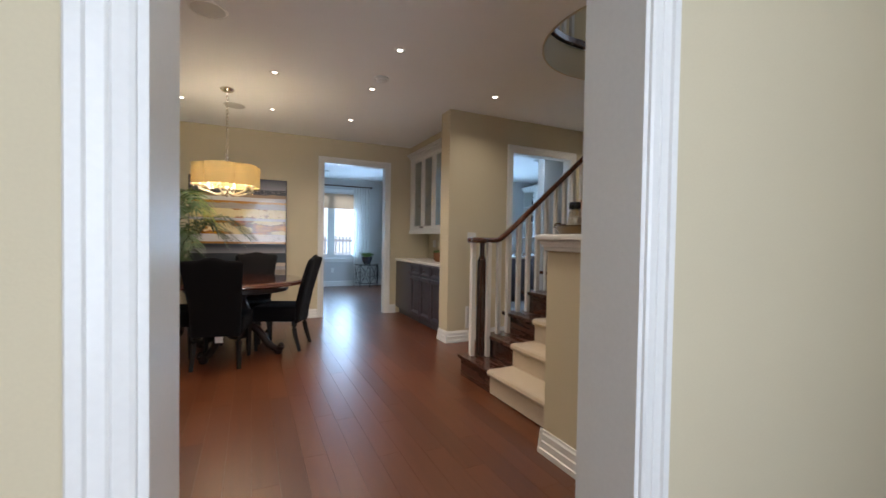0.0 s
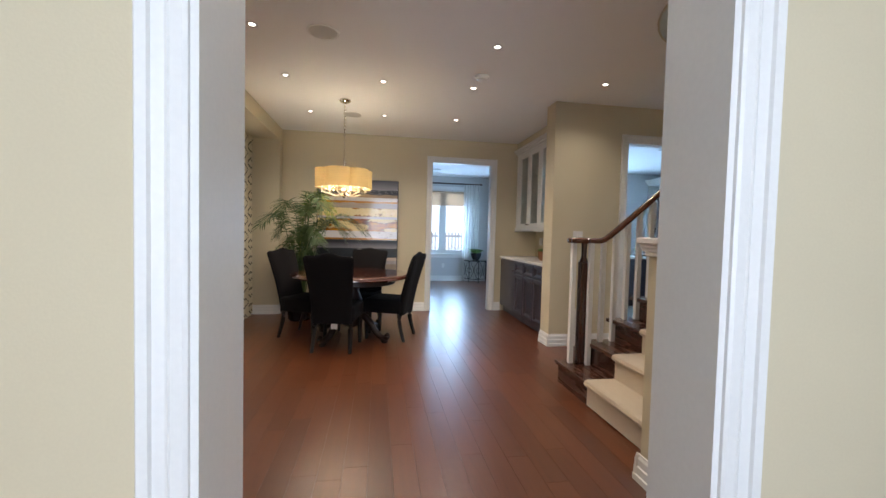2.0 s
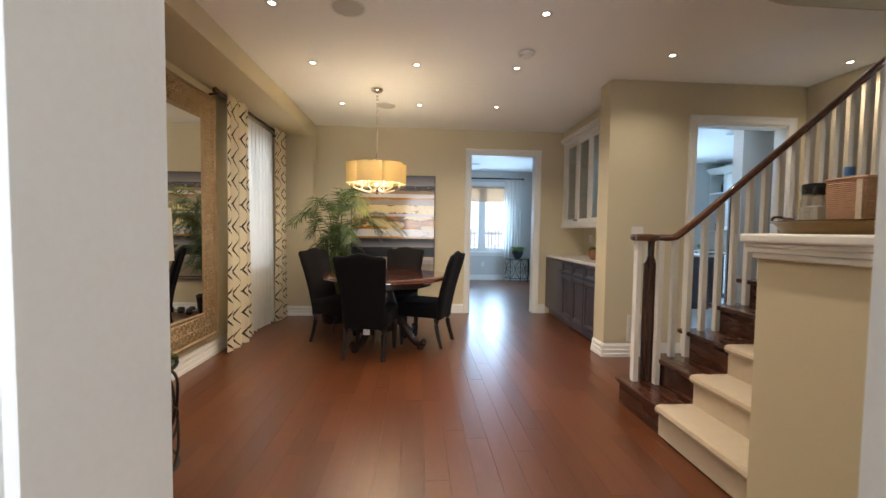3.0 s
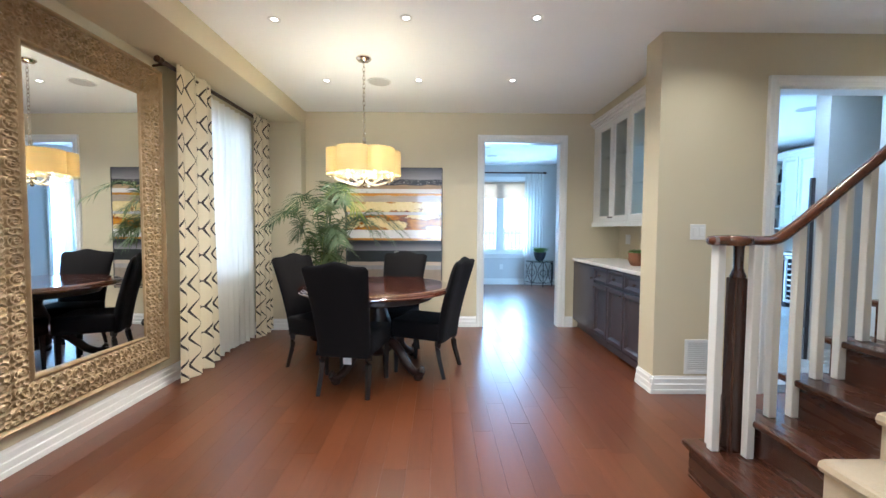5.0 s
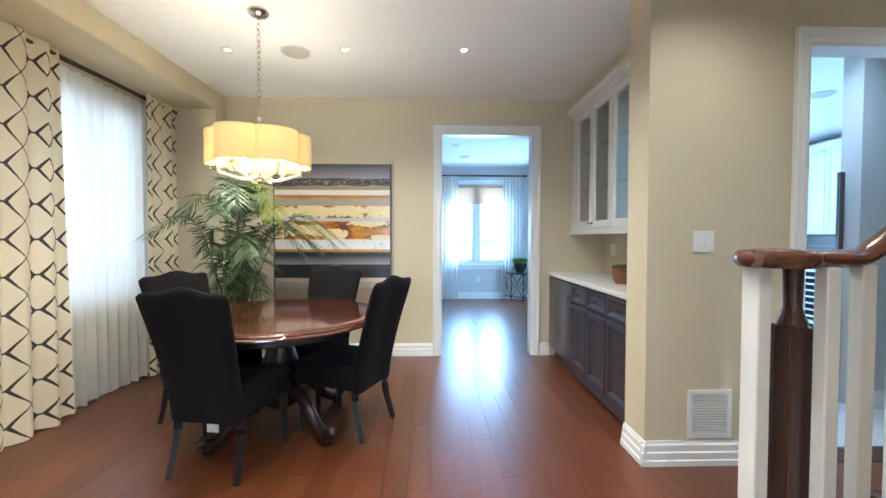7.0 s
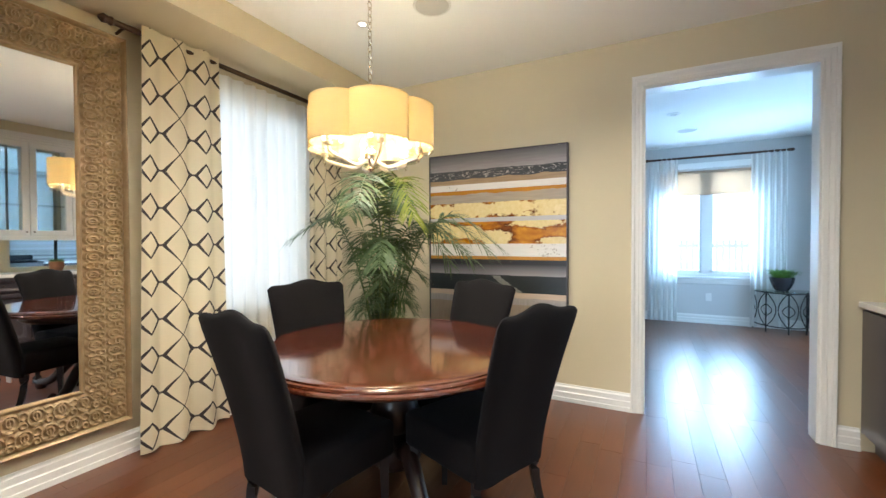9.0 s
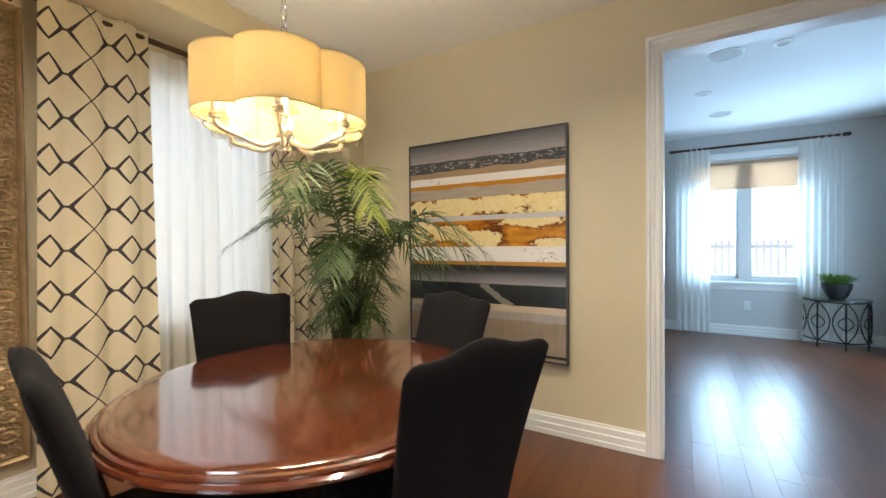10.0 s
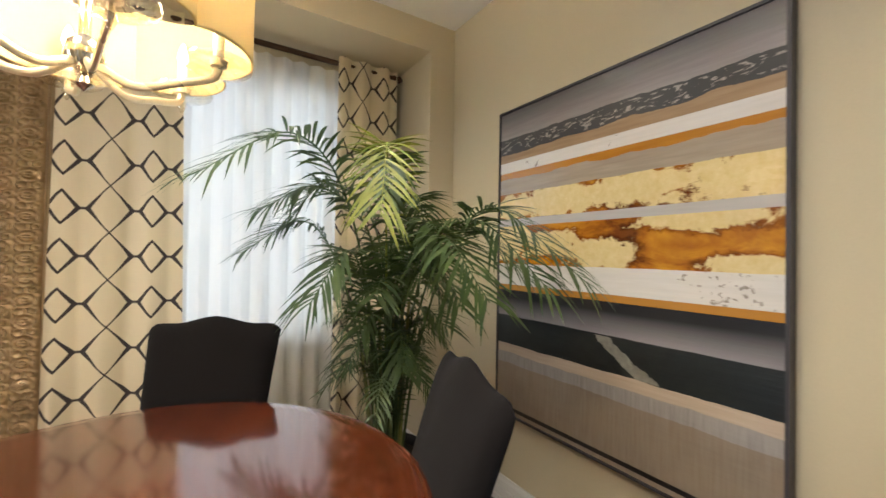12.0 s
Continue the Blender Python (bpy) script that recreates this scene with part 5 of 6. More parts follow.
# ---- palm ----
def palm():
    rnd = random.Random(11)
    ob = thing("potted_palm", pose(-0.62, 5.98, 0), "tall green areca palm in a dark pot", "plant")
    part("pot", lathe([(0, 0), (0.13, 0), (0.15, 0.02), (0.185, 0.33), (0.195, 0.35), (0.18, 0.36), (0.165, 0.345), (0.16, 0.31), (0, 0.31)], 32), BLACK_POT, ob, smooth=True, angle=40)
    part("soil", lathe([(0, 0.313), (0.158, 0.313), (0.15, 0.322), (0, 0.326)], 24), SOIL, ob)
    fronds = [(0.93, 0.27, 1.47, 1.20, 0), (0.90, 0.14, 1.42, 1.17, 0), (0.78, -0.02, 1.36, 1.14, 0), (0.42, -0.84, 1.72, 1.50, 0), (-0.36, -0.62, 1.44, 1.28, 0), (0.46, -0.26, 1.74, 1.42, 1), (0.30, -0.16, 1.70, 1.52, 0), (-0.20, -0.45, 1.62, 1.42, 0), (0.60, 0.35, 1.40, 1.18, 0), (0.62, -0.02, 1.42, 1.10, 0), (-0.34, 0.10, 1.35, 1.15, 0), (-0.05, -0.42, 1.20, 1.02, 0), (0.40, -0.30, 1.18, 0.95, 0), (0.55, 0.18, 1.05, 0.86, 0), (-0.22, -0.30, 1.02, 0.90, 0), (0.20, -0.34, 1.02, 0.84, 0), (-0.30, 0.28, 1.12, 0.90, 0), (0.30, 0.05, 1.55, 1.25, 0), (0.38, 0.30, 1.22, 0.98, 0), (0.0, 0.30, 1.30, 1.05, 0), (0.44, 0.02, 1.24, 1.00, 0), (0.18, -0.62, 1.56, 1.44, 0), (0.30, -0.46, 1.30, 1.10, 0), (0.22, 0.34, 0.98, 0.80, 0), (0.40, -0.08, 0.86, 0.62, 0)]
    for k in range(16):
        a, h = 2.4 * k, 0.74 + 0.30 * rnd.random()
        fronds.append((rnd.uniform(0.24, 0.40) * math.cos(a), rnd.uniform(0.24, 0.40) * math.sin(a), h, h - 0.12, 2))
    for dx, dy, apex, tip, young in fronds:
        if apex < 1.3 and young < 2:
            # young inner fronds stand close and upright
            dx, dy, tip = 0.6 * dx, 0.6 * dy, apex - 0.07
        bx, by = rnd.uniform(-0.06, 0.06), rnd.uniform(-0.06, 0.06)
        end = Vector((dx, dy, tip))
        ctrl = [(bx, by, 0.31), (bx + 0.10 * dx, by + 0.10 * dy, 0.31 + 0.45 * (apex - 0.31)), (bx + 0.30 * dx, by + 0.30 * dy, 0.31 + 0.86 * (apex - 0.31)), (0.62 * dx, 0.62 * dy, apex), end]
        pts = curve_points(ctrl, 64)
        mat = PALM_LIGHT if young == 1 else PALM
        frond = part("frond", tube(pts, 0.0075, 5, taper=lambda t: 1 - 0.75 * t), mat, ob, smooth=True)
        bm = bmesh.new()
        n = len(pts)
        start = int(n * (0.26 if young == 2 else 0.45))
        span = (Vector((dx, dy, 0))).length
        for i in range(start, n - 1, 2 if apex < 1.3 else 1):
            for sub in (0.15,):
                p = pts[i].lerp(pts[i + 1], sub)
                d = (pts[i + 1] - pts[i]).normalized()
                side = d.cross(Vector((0, 0, 1)))
                if side.length < 0.1:
                    side = Vector((dy, -dx, 0))
                side.normalize()
                up = side.cross(d)
                t = (i + sub - start) / (n - 1 - start)
                ln = (0.08 + 0.16 * math.sin(math.pi * min(1, 0.10 + 0.82 * t)) ** 0.8) * rnd.uniform(0.8, 1.15) * (0.55 if young == 2 else 0.85 + 0.3 * min(1, span))
                for s in (-1, 1):
                    if rnd.random() < 0.06:
                        continue
                    lean = 0.34 + 0.62 * t + rnd.uniform(-0.15, 0.15)
                    way = (side * s * math.cos(lean) + d * math.sin(lean) + up * rnd.uniform(0.05, 0.32)).normalized()
                    w = (0.0042 if young == 2 else 0.0066) * rnd.uniform(0.8, 1.2)
                    across = way.cross(up).normalized()
                    fall = rnd.uniform(0.14, 0.48) * ln
                    rings = []
                    for f, wd in ((0.0, 0.4), (0.28, 1.0), (0.55, 0.95), (0.8, 0.6)):
                        q = p + way * ln * f * (1 - 0.15 * f) + Vector((0, 0, -fall * f * f))
                        rings.append((bm.verts.new(q - across * w * wd), bm.verts.new(q + across * w * wd)))
                    end_v = bm.verts.new(p + way * ln * 0.88 + Vector((0, 0, -fall)))
                    for ra, rb in zip(rings, rings[1:]):
                        bm.faces.new((ra[0], ra[1], rb[1], rb[0]))
                    bm.faces.new((rings[-1][0], rings[-1][1], end_v))
        leaf = link_mesh("blade", bm, mat, frond)
    cane = leaf_material("palm_cane", (0.10, 0.13, 0.03), (0.24, 0.24, 0.07))
    for _ in range(8):
        a, r, h = rnd.uniform(0, 6.28), rnd.uniform(0.02, 0.09), rnd.uniform(0.75, 1.15)
        c, s = math.cos(a), math.sin(a)
        part("cane", tube(curve_points([(r * c, r * s, 0.31), (1.2 * r * c, 1.2 * r * s, 0.31 + 0.5 * (h - 0.31)), (1.6 * r * c, 1.6 * r * s, h)], 10), 0.013, 7, taper=lambda t: 1 - 0.45 * t), cane, ob, smooth=True)


palm()


def bushy_plant(name, place, pot_profile, pot_mat, spread, height, label, n=160, seed=2, rim=0.1):
    rnd = random.Random(seed)
    ob = thing(name, pose(*place), label, "plant")
    part("pot", lathe(pot_profile, 28), pot_mat, ob, smooth=True, angle=45)
    top = max(z for r, z in pot_profile)
    part("soil", lathe([(0, top - 0.025), (rim * 0.9, top - 0.025), (rim * 0.8, top - 0.018), (0, top - 0.015)], 18), SOIL, ob)
    bm = bmesh.new()
    for _ in range(n):
        a, r = rnd.uniform(0, 6.28), rim * 0.8 * math.sqrt(rnd.random())
        base_p = Vector((r * math.cos(a), r * math.sin(a), top - 0.02))
        lean = Vector((math.cos(a), math.sin(a), 0)) * spread * rnd.uniform(0.2, 1.0) * (r / rim + 0.25)
        h = height * rnd.uniform(0.55, 1.0)
        tip_p = base_p + lean + Vector((0, 0, h))
        mid = base_p.lerp(tip_p, 0.55) + Vector((0, 0, 0.25 * h))
        across = Vector((-math.sin(a), math.cos(a), 0)) * 0.005 * rnd.uniform(0.7, 1.4)
        v = [bm.verts.new(q) for q in (base_p - across * 0.5, base_p + across * 0.5, mid - across, mid + across, tip_p)]
        bm.faces.new((v[0], v[1], v[3], v[2]))
        bm.faces.new((v[2], v[3], v[4]))
        for _k in range(3):
            q = base_p.lerp(tip_p, rnd.uniform(0.4, 1.0)) + Vector((rnd.uniform(-1, 1), rnd.uniform(-1, 1), rnd.uniform(-0.5, 1))) * 0.015
            w = Vector((rnd.uniform(-1, 1), rnd.uniform(-1, 1), rnd.uniform(-0.6, 0.6))).normalized() * 0.011
            c = w.cross(Vector((0, 0, 1))) * 0.6
            bm.faces.new([bm.verts.new(z) for z in (q - w, q + c, q + w, q - c)])
    part("foliage", bm, HERB, ob)
    return ob


bushy_plant("potted_herb", (2.70, 5.45, 0.903), [(0, 0), (0.046, 0), (0.066, 0.03), (0.076, 0.07), (0.071, 0.105), (0.077, 0.115), (0.077, 0.128), (0.068, 0.128), (0.063, 0.10), (0, 0.10)], TERRACOTTA, 0.03, 0.05, "small green plant in a round terracotta pot on the buffet", 150, 3, 0.066)


# ---- iron tables ----
def iron_pattern(ob, arc, z0, z1, r, squash=1.0):
    """Arched bars between two rings, laid on a curved face; arc: start and end in degrees."""
    a0, a1 = arc
    place = lambda a, z: (r * math.cos(radians(a)), r * squash * math.sin(radians(a)), z)
    n = 4
    for k in range(n + 1):
        a = a0 + (a1 - a0) * k / n
        if k < n or a1 - a0 < 359:
            part("leg", tube([place(a, 0.0), place(a, (z0 + z1) / 2), place(a, z1)], 0.009, 6), IRON, ob, smooth=True)
    for k in range(n):
        s, e = a0 + (a1 - a0) * k / n, a0 + (a1 - a0) * (k + 1) / n
        m, q = (s + e) / 2, (e - s) / 2
        for sgn in (-1, 1):
            bow = [place(m + sgn * q * (0.10 + 0.84 * (2 * u - 1) ** 2), z0 + (z1 - z0) * u) for u in np.linspace(0, 1, 15)]
            part("scroll", tube(bow, 0.007, 5), IRON, ob, smooth=True)
            hook = [place(m + sgn * q * (1 - 0.55 * math.sin(math.pi * u)), z0 + (z1 - z0) * (0.30 + 0.36 * u)) for u in np.linspace(0, 1, 11)]
            part("scroll", tube(hook, 0.006, 5), IRON, ob, smooth=True)
    for z in (z0, z1):
        part("ring", tube([place(a, z) for a in np.linspace(a0, a1, 41)], 0.0085, 6), IRON, ob, smooth=True)


def iron_table(m, arc, r, h, label, squash=1.0):
    ob = thing("iron_table", m, label, "side table", "iron side tables")
    iron_pattern(ob, arc, 0.09, h - 0.02, r, squash)
    bm = bmesh.new()
    ring = [(r * 1.03 * math.cos(radians(a)), r * 1.03 * squash * math.sin(radians(a))) for a in np.linspace(arc[0], arc[1], 48)][: 47 if arc[1] - arc[0] > 359 else 48]
    lo = [bm.verts.new((x, y, h - 0.010)) for x, y in ring]
    hi = [bm.verts.new((x, y, h)) for x, y in ring]
    bm.faces.new(lo)
    bm.faces.new(hi)
    for i in range(len(ring)):
        j = (i + 1) % len(ring)
        bm.faces.new((lo[i], lo[j], hi[j], hi[i]))
    part("glass_top", bm, GREEN_GLASS, ob, "greenish glass top")
    return ob


GREEN_GLASS = glass_material("greenish_table_glass", (0.70, 0.78, 0.70), 0.02, clear=0.86)
iron_table(pose(-0.90, 2.46, 0), (0, 360), 0.245, 0.60, "round bronzed iron side table with a glass top beside the mirror")
iron_table(pose(2.99, 10.60, 0), (180, 360), 0.31, 0.57, "half-round black iron console with a glass top in the far room", 1.35)
bushy_plant("potted_grass", (2.97, 10.42, 0.573), [(0, 0), (0.07, 0), (0.10, 0.04), (0.135, 0.13), (0.14, 0.185), (0.13, 0.185), (0.12, 0.15), (0, 0.15)], BLACK_POT, 0.16, 0.14, "bright green plant in a dark bowl on the iron console", 240, 5, 0.125)


def table_lamp():
    ob = thing("table_lamp", pose(-0.90, 2.44, 0.602), "unlit table lamp with a square pale linen shade and gold base", "lamp")
    brass = plain("aged_brass", (0.45, 0.32, 0.13), 0.3, 0.9, vary=0.15)
    part("base", lathe([(0, 0), (0.075, 0), (0.075, 0.008), (0.06, 0.016), (0.02, 0.03), (0, 0.03)], 24), brass, ob, smooth=True, angle=40)
    for k in range(3):
        a = radians(20 + 120 * k)
        part("leg", tube([(0.07 * math.cos(a), 0.07 * math.sin(a), 0.012), (0.035 * math.cos(a), 0.035 * math.sin(a), 0.22), (0.008 * math.cos(a), 0.008 * math.sin(a), 0.42)], 0.006, 6), brass, ob, smooth=True)
    part("stem", lathe([(0, 0.40), (0.012, 0.41), (0.012, 0.50), (0, 0.50)], 12), brass, ob, smooth=True)
    shade = part("shade", lathe([(0.262, 0.475), (0.252, 0.735), (0.248, 0.735), (0.258, 0.475), (0.262, 0.475)], 4), LAMP_SHADE, ob, "pale square linen shade")
    shade.matrix_local = pose(0, 0, 0, 0, 0, 47)
    part("finial", lathe([(0, 0.70), (0.008, 0.705), (0.010, 0.735), (0.014, 0.75), (0.006, 0.768), (0, 0.772)], 12), brass, ob, smooth=True)


table_lamp()

# ---- far room ----
hanging("sheer_curtain", 1.30, 1.71, 0.02, 2.56, FY - 0.11, 6, 0.025, SHEER_THIN, "thin white sheer curtain at the far window", "curtain", along="x", seed=12, group="far room sheers")
hanging("sheer_curtain", 2.63, 3.05, 0.02, 2.56, FY - 0.11, 6, 0.025, SHEER_THIN, "thin white sheer curtain at the far window", "curtain", along="x", seed=14, group="far room sheers")
curtain_rod("curtain_rod", 1.30, 3.05, 2.545, FY - 0.11, "x", "dark curtain rod over the far window")
ob = thing("roller_shade", pose(2.10, FY - 0.02, 2.36), "beige woven roller shade lowered over the window top", "window shade")
part("tube", tube([(-0.62, 0.02, -0.03), (0, 0.02, -0.03), (0.62, 0.02, -0.03)], 0.022, 12), ROLLER, ob, smooth=True)
part("cloth", cube(-0.62, 0.62, 0.010, 0.013, -0.36, -0.03), ROLLER, ob)
part("hem_bar", cube(-0.62, 0.62, 0.005, 0.018, -0.385, -0.36, 0.003), ROLLER, ob)
for px, py in ((2.02, 7.78), (1.56, 8.70)):
    ob = thing("recessed_light", pose(px, py, CEIL), "unlit white recessed ceiling light", "ceiling light", "far room lights")
    part("trim_ring", lathe([(0.040, -0.002), (0.044, -0.008), (0.070, -0.006), (0.074, -0.001), (0.040, -0.001), (0.040, -0.002)], 28), PLASTIC, ob, smooth=True)
    part("lens", lathe([(0, -0.004), (0.0395, -0.004), (0.0395, -0.0015), (0, -0.0015)], 24), GREY_GRILLE, ob)
for px, py in ((1.67, 7.79), (1.76, 9.57)):
    ob = thing("ceiling_speaker", pose(px, py, CEIL), "round pale ceiling speaker grille", "speaker", "ceiling speakers")
    part("rim", lathe([(0.105, -0.001), (0.107, -0.007), (0.118, -0.006), (0.12, -0.001), (0.105, -0.001)], 40), PLASTIC, ob, smooth=True)
    part("grille", lathe([(0, -0.006), (0.104, -0.005), (0.1045, -0.001), (0, -0.001)], 40), GREY_GRILLE, ob)


# ---- wall plates ----
def plate(name, m, w, h, slots, label, category):
    """A wall plate that looks along its local -y."""
    ob = thing(name, m, label, category)
    part("plate", cube(-w / 2, w / 2, -0.007, -0.0005, -h / 2, h / 2, 0.002, 2), PLASTIC, ob)
    for sx, sz, sw, sh in slots:
        part("rocker" if "switch" in name else "socket", cube(sx - sw / 2, sx + sw / 2, -0.011, -0.0072, sz - sh / 2, sz + sh / 2, 0.0015), PLASTIC, ob)
    return ob


plate("light_switch", pose(2.672, PIER_Y, 1.25), 0.118, 0.117, [(-0.024, -0.0, 0.034, 0.068), (0.024, -0.0, 0.034, 0.068)], "white double rocker light switch", "light switch")
plate("wall_outlet", pose(2.14, FY, 0.405), 0.075, 0.118, [(0, 0.022, 0.034, 0.03), (0, -0.022, 0.034, 0.03)], "white wall outlet under the window", "outlet")
plate("wall_outlet", pose(3.03, 6.33, 1.15, 0, 0, 90).copy() @ pose(0, 0, 0, 0, 0, 180), 0.12, 0.118, [(-0.024, 0, 0.034, 0.068), (0.024, 0, 0.034, 0.068)], "white double outlet above the buffet", "outlet")

ob = thing("wall_vent", pose(2.725, PIER_Y, 0.285), "white louvred return air grille low on the wall", "vent")
w, h = 0.125, 0.135
fr = bmesh.new()
for b in ((-w, -w + 0.025, -h, h), (w - 0.025, w, -h, h), (-w + 0.025, w - 0.025, -h, -h + 0.025), (-w + 0.025, w - 0.025, h - 0.025, h)):
    box(fr, b[0], b[1], -0.010, -0.0005, b[2], b[3], 0.0015)
part("frame", fr, PLASTIC, ob)
part("backing", cube(-w + 0.025, w - 0.025, -0.002, -0.0006, -h + 0.025, h - 0.025), GREY_GRILLE, ob)
for k in range(14):
    z = -h + 0.033 + k * 0.0155
    part("slat", cube(-w + 0.026, w - 0.026, -0.0085, -0.003, z - 0.004, z + 0.004), PLASTIC, ob)


# ---- dumbbells by the wall ----
def dumbbell(x, y, turn):
    ob = thing("dumbbell", pose(x, y, 0.045, 0, 0, turn), "black hexagonal dumbbell with a chrome handle on the floor", "dumbbell", "dumbbells by the wall")
    rubber = plain("black_rubber", (0.010, 0.010, 0.011), 0.6, vary=0.2)
    for s in (-1, 1):
        bm = tube([(s * 0.055, 0, 0), (s * 0.062, 0, 0), (s * 0.115, 0, 0), (s * 0.123, 0, 0)], 0.05, 6, taper=lambda t: (0.78, 1, 1, 0.78)[round(t * 3)])
        part("head", bm, rubber, ob)
    part("handle", tube([(-0.056, 0, 0), (-0.02, 0, 0), (0.02, 0, 0), (0.056, 0, 0)], 0.015, 12, taper=lambda t: (0.9, 1.1, 1.1, 0.9)[round(t * 3)]), NICKEL, ob, "chrome handle", smooth=True)


dumbbell(-0.12, 6.485, 4)
dumbbell(-0.16, 6.37, -3)
dumbbell(0.19, 6.47, 8)


# ---- tray on the half wall ----
def tray_group():
    brass = plain("tray_bronze", (0.16, 0.10, 0.04), 0.35, 0.8, vary=0.25, scale=20)
    ob = thing("tray", pose(1.895, 1.80, 1.251), "oval dark bronze tray on the half wall cap", "tray")
    bm = lathe([(0, 0.008), (0.78, 0.008), (0.80, 0.0), (0.86, 0.0), (0.88, 0.012), (0.97, 0.034), (1.0, 0.040), (1.03, 0.041), (1.03, 0.046), (0.99, 0.046), (0.95, 0.036), (0.86, 0.020), (0, 0.018)], 48)
    for v in bm.verts:
        v.co.x *= 0.125
        v.co.y *= 0.24
    part("dish", bm, brass, ob, smooth=True, angle=50)
    for s in (-1, 1):
        part("handle", tube(curve_points([(-0.04, s * 0.236, 0.042), (-0.02, s * 0.25, 0.062), (0.02, s * 0.25, 0.062), (0.04, s * 0.236, 0.042)], 12), 0.005, 6), brass, ob, smooth=True)
    z = 1.2705
    jar = thing("glass_jar", pose(1.885, 1.90, z), "square glass jar of white salts with a black lid", "jar")
    part("glass", lathe([(0.036, 0.0), (0.040, 0.004), (0.040, 0.095), (0.030, 0.108), (0.028, 0.118), (0.026, 0.118), (0.028, 0.106), (0.037, 0.094), (0.037, 0.006), (0, 0.005), (0, 0), (0.036, 0.0)], 20), CRYSTAL, jar, smooth=True, angle=40)
    part("salts", lathe([(0, 0.007), (0.0355, 0.007), (0.0355, 0.075), (0.02, 0.080), (0, 0.081)], 18), SNOW, jar, "white salts")
    part("lid", lathe([(0, 0.119), (0.036, 0.119), (0.037, 0.124), (0.037, 0.152), (0.033, 0.157), (0, 0.158)], 20), DARK_GLASS, jar, "black lid", smooth=True, angle=40)
    wick = plain("rosy_woven_fibre", (0.50, 0.30, 0.20), 0.7, vary=0.25, scale=60, fine=200, bump=0.8)
    bx = thing("woven_box", pose(1.895, 1.765, z), "square rosy woven box on the tray", "box")
    bm = bmesh.new()
    for k in range(24):
        f = 1.0 - 0.10 * (1 - k / 23) ** 2
        box(bm, -0.048 * f, 0.048 * f, -0.064 * f, 0.064 * f, 0.0064 * k, 0.0064 * k + 0.0062, 0.0026)
    part("weave", bm, wick, bx)
    part("rim", cube(-0.051, 0.051, -0.067, 0.067, 0.1537, 0.163, 0.004, 2), wick, bx)
    part("strap", cube(-0.0505, -0.0485, -0.054, -0.036, 0.01, 0.153), plain("cream_braid", (0.62, 0.52, 0.40), 0.8, vary=0.3, scale=80, bump=0.6), bx, "cream braided strap")
    bt = thing("bottle", pose(1.955, 1.85, z), "clear plastic bottle with a blue cap", "bottle")
    part("body", lathe([(0, 0), (0.022, 0), (0.024, 0.01), (0.024, 0.14), (0.012, 0.165), (0.012, 0.18), (0, 0.18)], 16), CRYSTAL, bt, smooth=True, angle=40)
    part("cap", lathe([(0, 0.181), (0.014, 0.181), (0.014, 0.21), (0, 0.212)], 16), plain("blue_cap", (0.03, 0.12, 0.32), 0.4), bt, smooth=True, angle=40)
    pc = thing("pinecone", pose(1.875, 1.985, z + 0.002), "small dark red pine cone on the tray", "pine cone")
    bm = lathe([(0, 0), (0.018, 0.003), (0.026, 0.014), (0.023, 0.028), (0.010, 0.038), (0, 0.040)], 12, lobes=5, depth=0.3)
    part("cone", bm, plain("dark_red_cone", (0.06, 0.018, 0.014), 0.7, vary=0.4, scale=60, bump=0.8), pc)
    cd = thing("candle", pose(1.925, 1.955, z), "short pale square candle on the tray", "candle")
    part("wax", cube(-0.02, 0.02, -0.02, 0.02, 0, 0.055, 0.004, 2), plain("cream_wax", (0.66, 0.60, 0.50), 0.5), cd)
    part("wick", tube([(0, 0, 0.055), (0.001, 0, 0.062), (0.002, 0, 0.068)], 0.0012, 5), IRON, cd)


tray_group()


# ---- kitchen beyond ----
def panel_door(name, x, y0, y1, z0, z1, mat, parent, hinge):
    """A framed door that looks along -x, with a bar handle at the side away from its hinge."""
    d = raised_panel(x, y0, y1, z0, z1, 0.055, mat, parent, name)
    hy = y0 + 0.035 if hinge > 0 else y1 - 0.035
    hz = z0 + 0.06 if z0 > 1 else z1 - 0.20
    part("handle", tube([(x - 0.02, hy, hz), (x - 0.042, hy, hz + 0.01), (x - 0.042, hy, hz + 0.13), (x - 0.02, hy, hz + 0.14)], 0.005, 6), NICKEL, d, smooth=True)


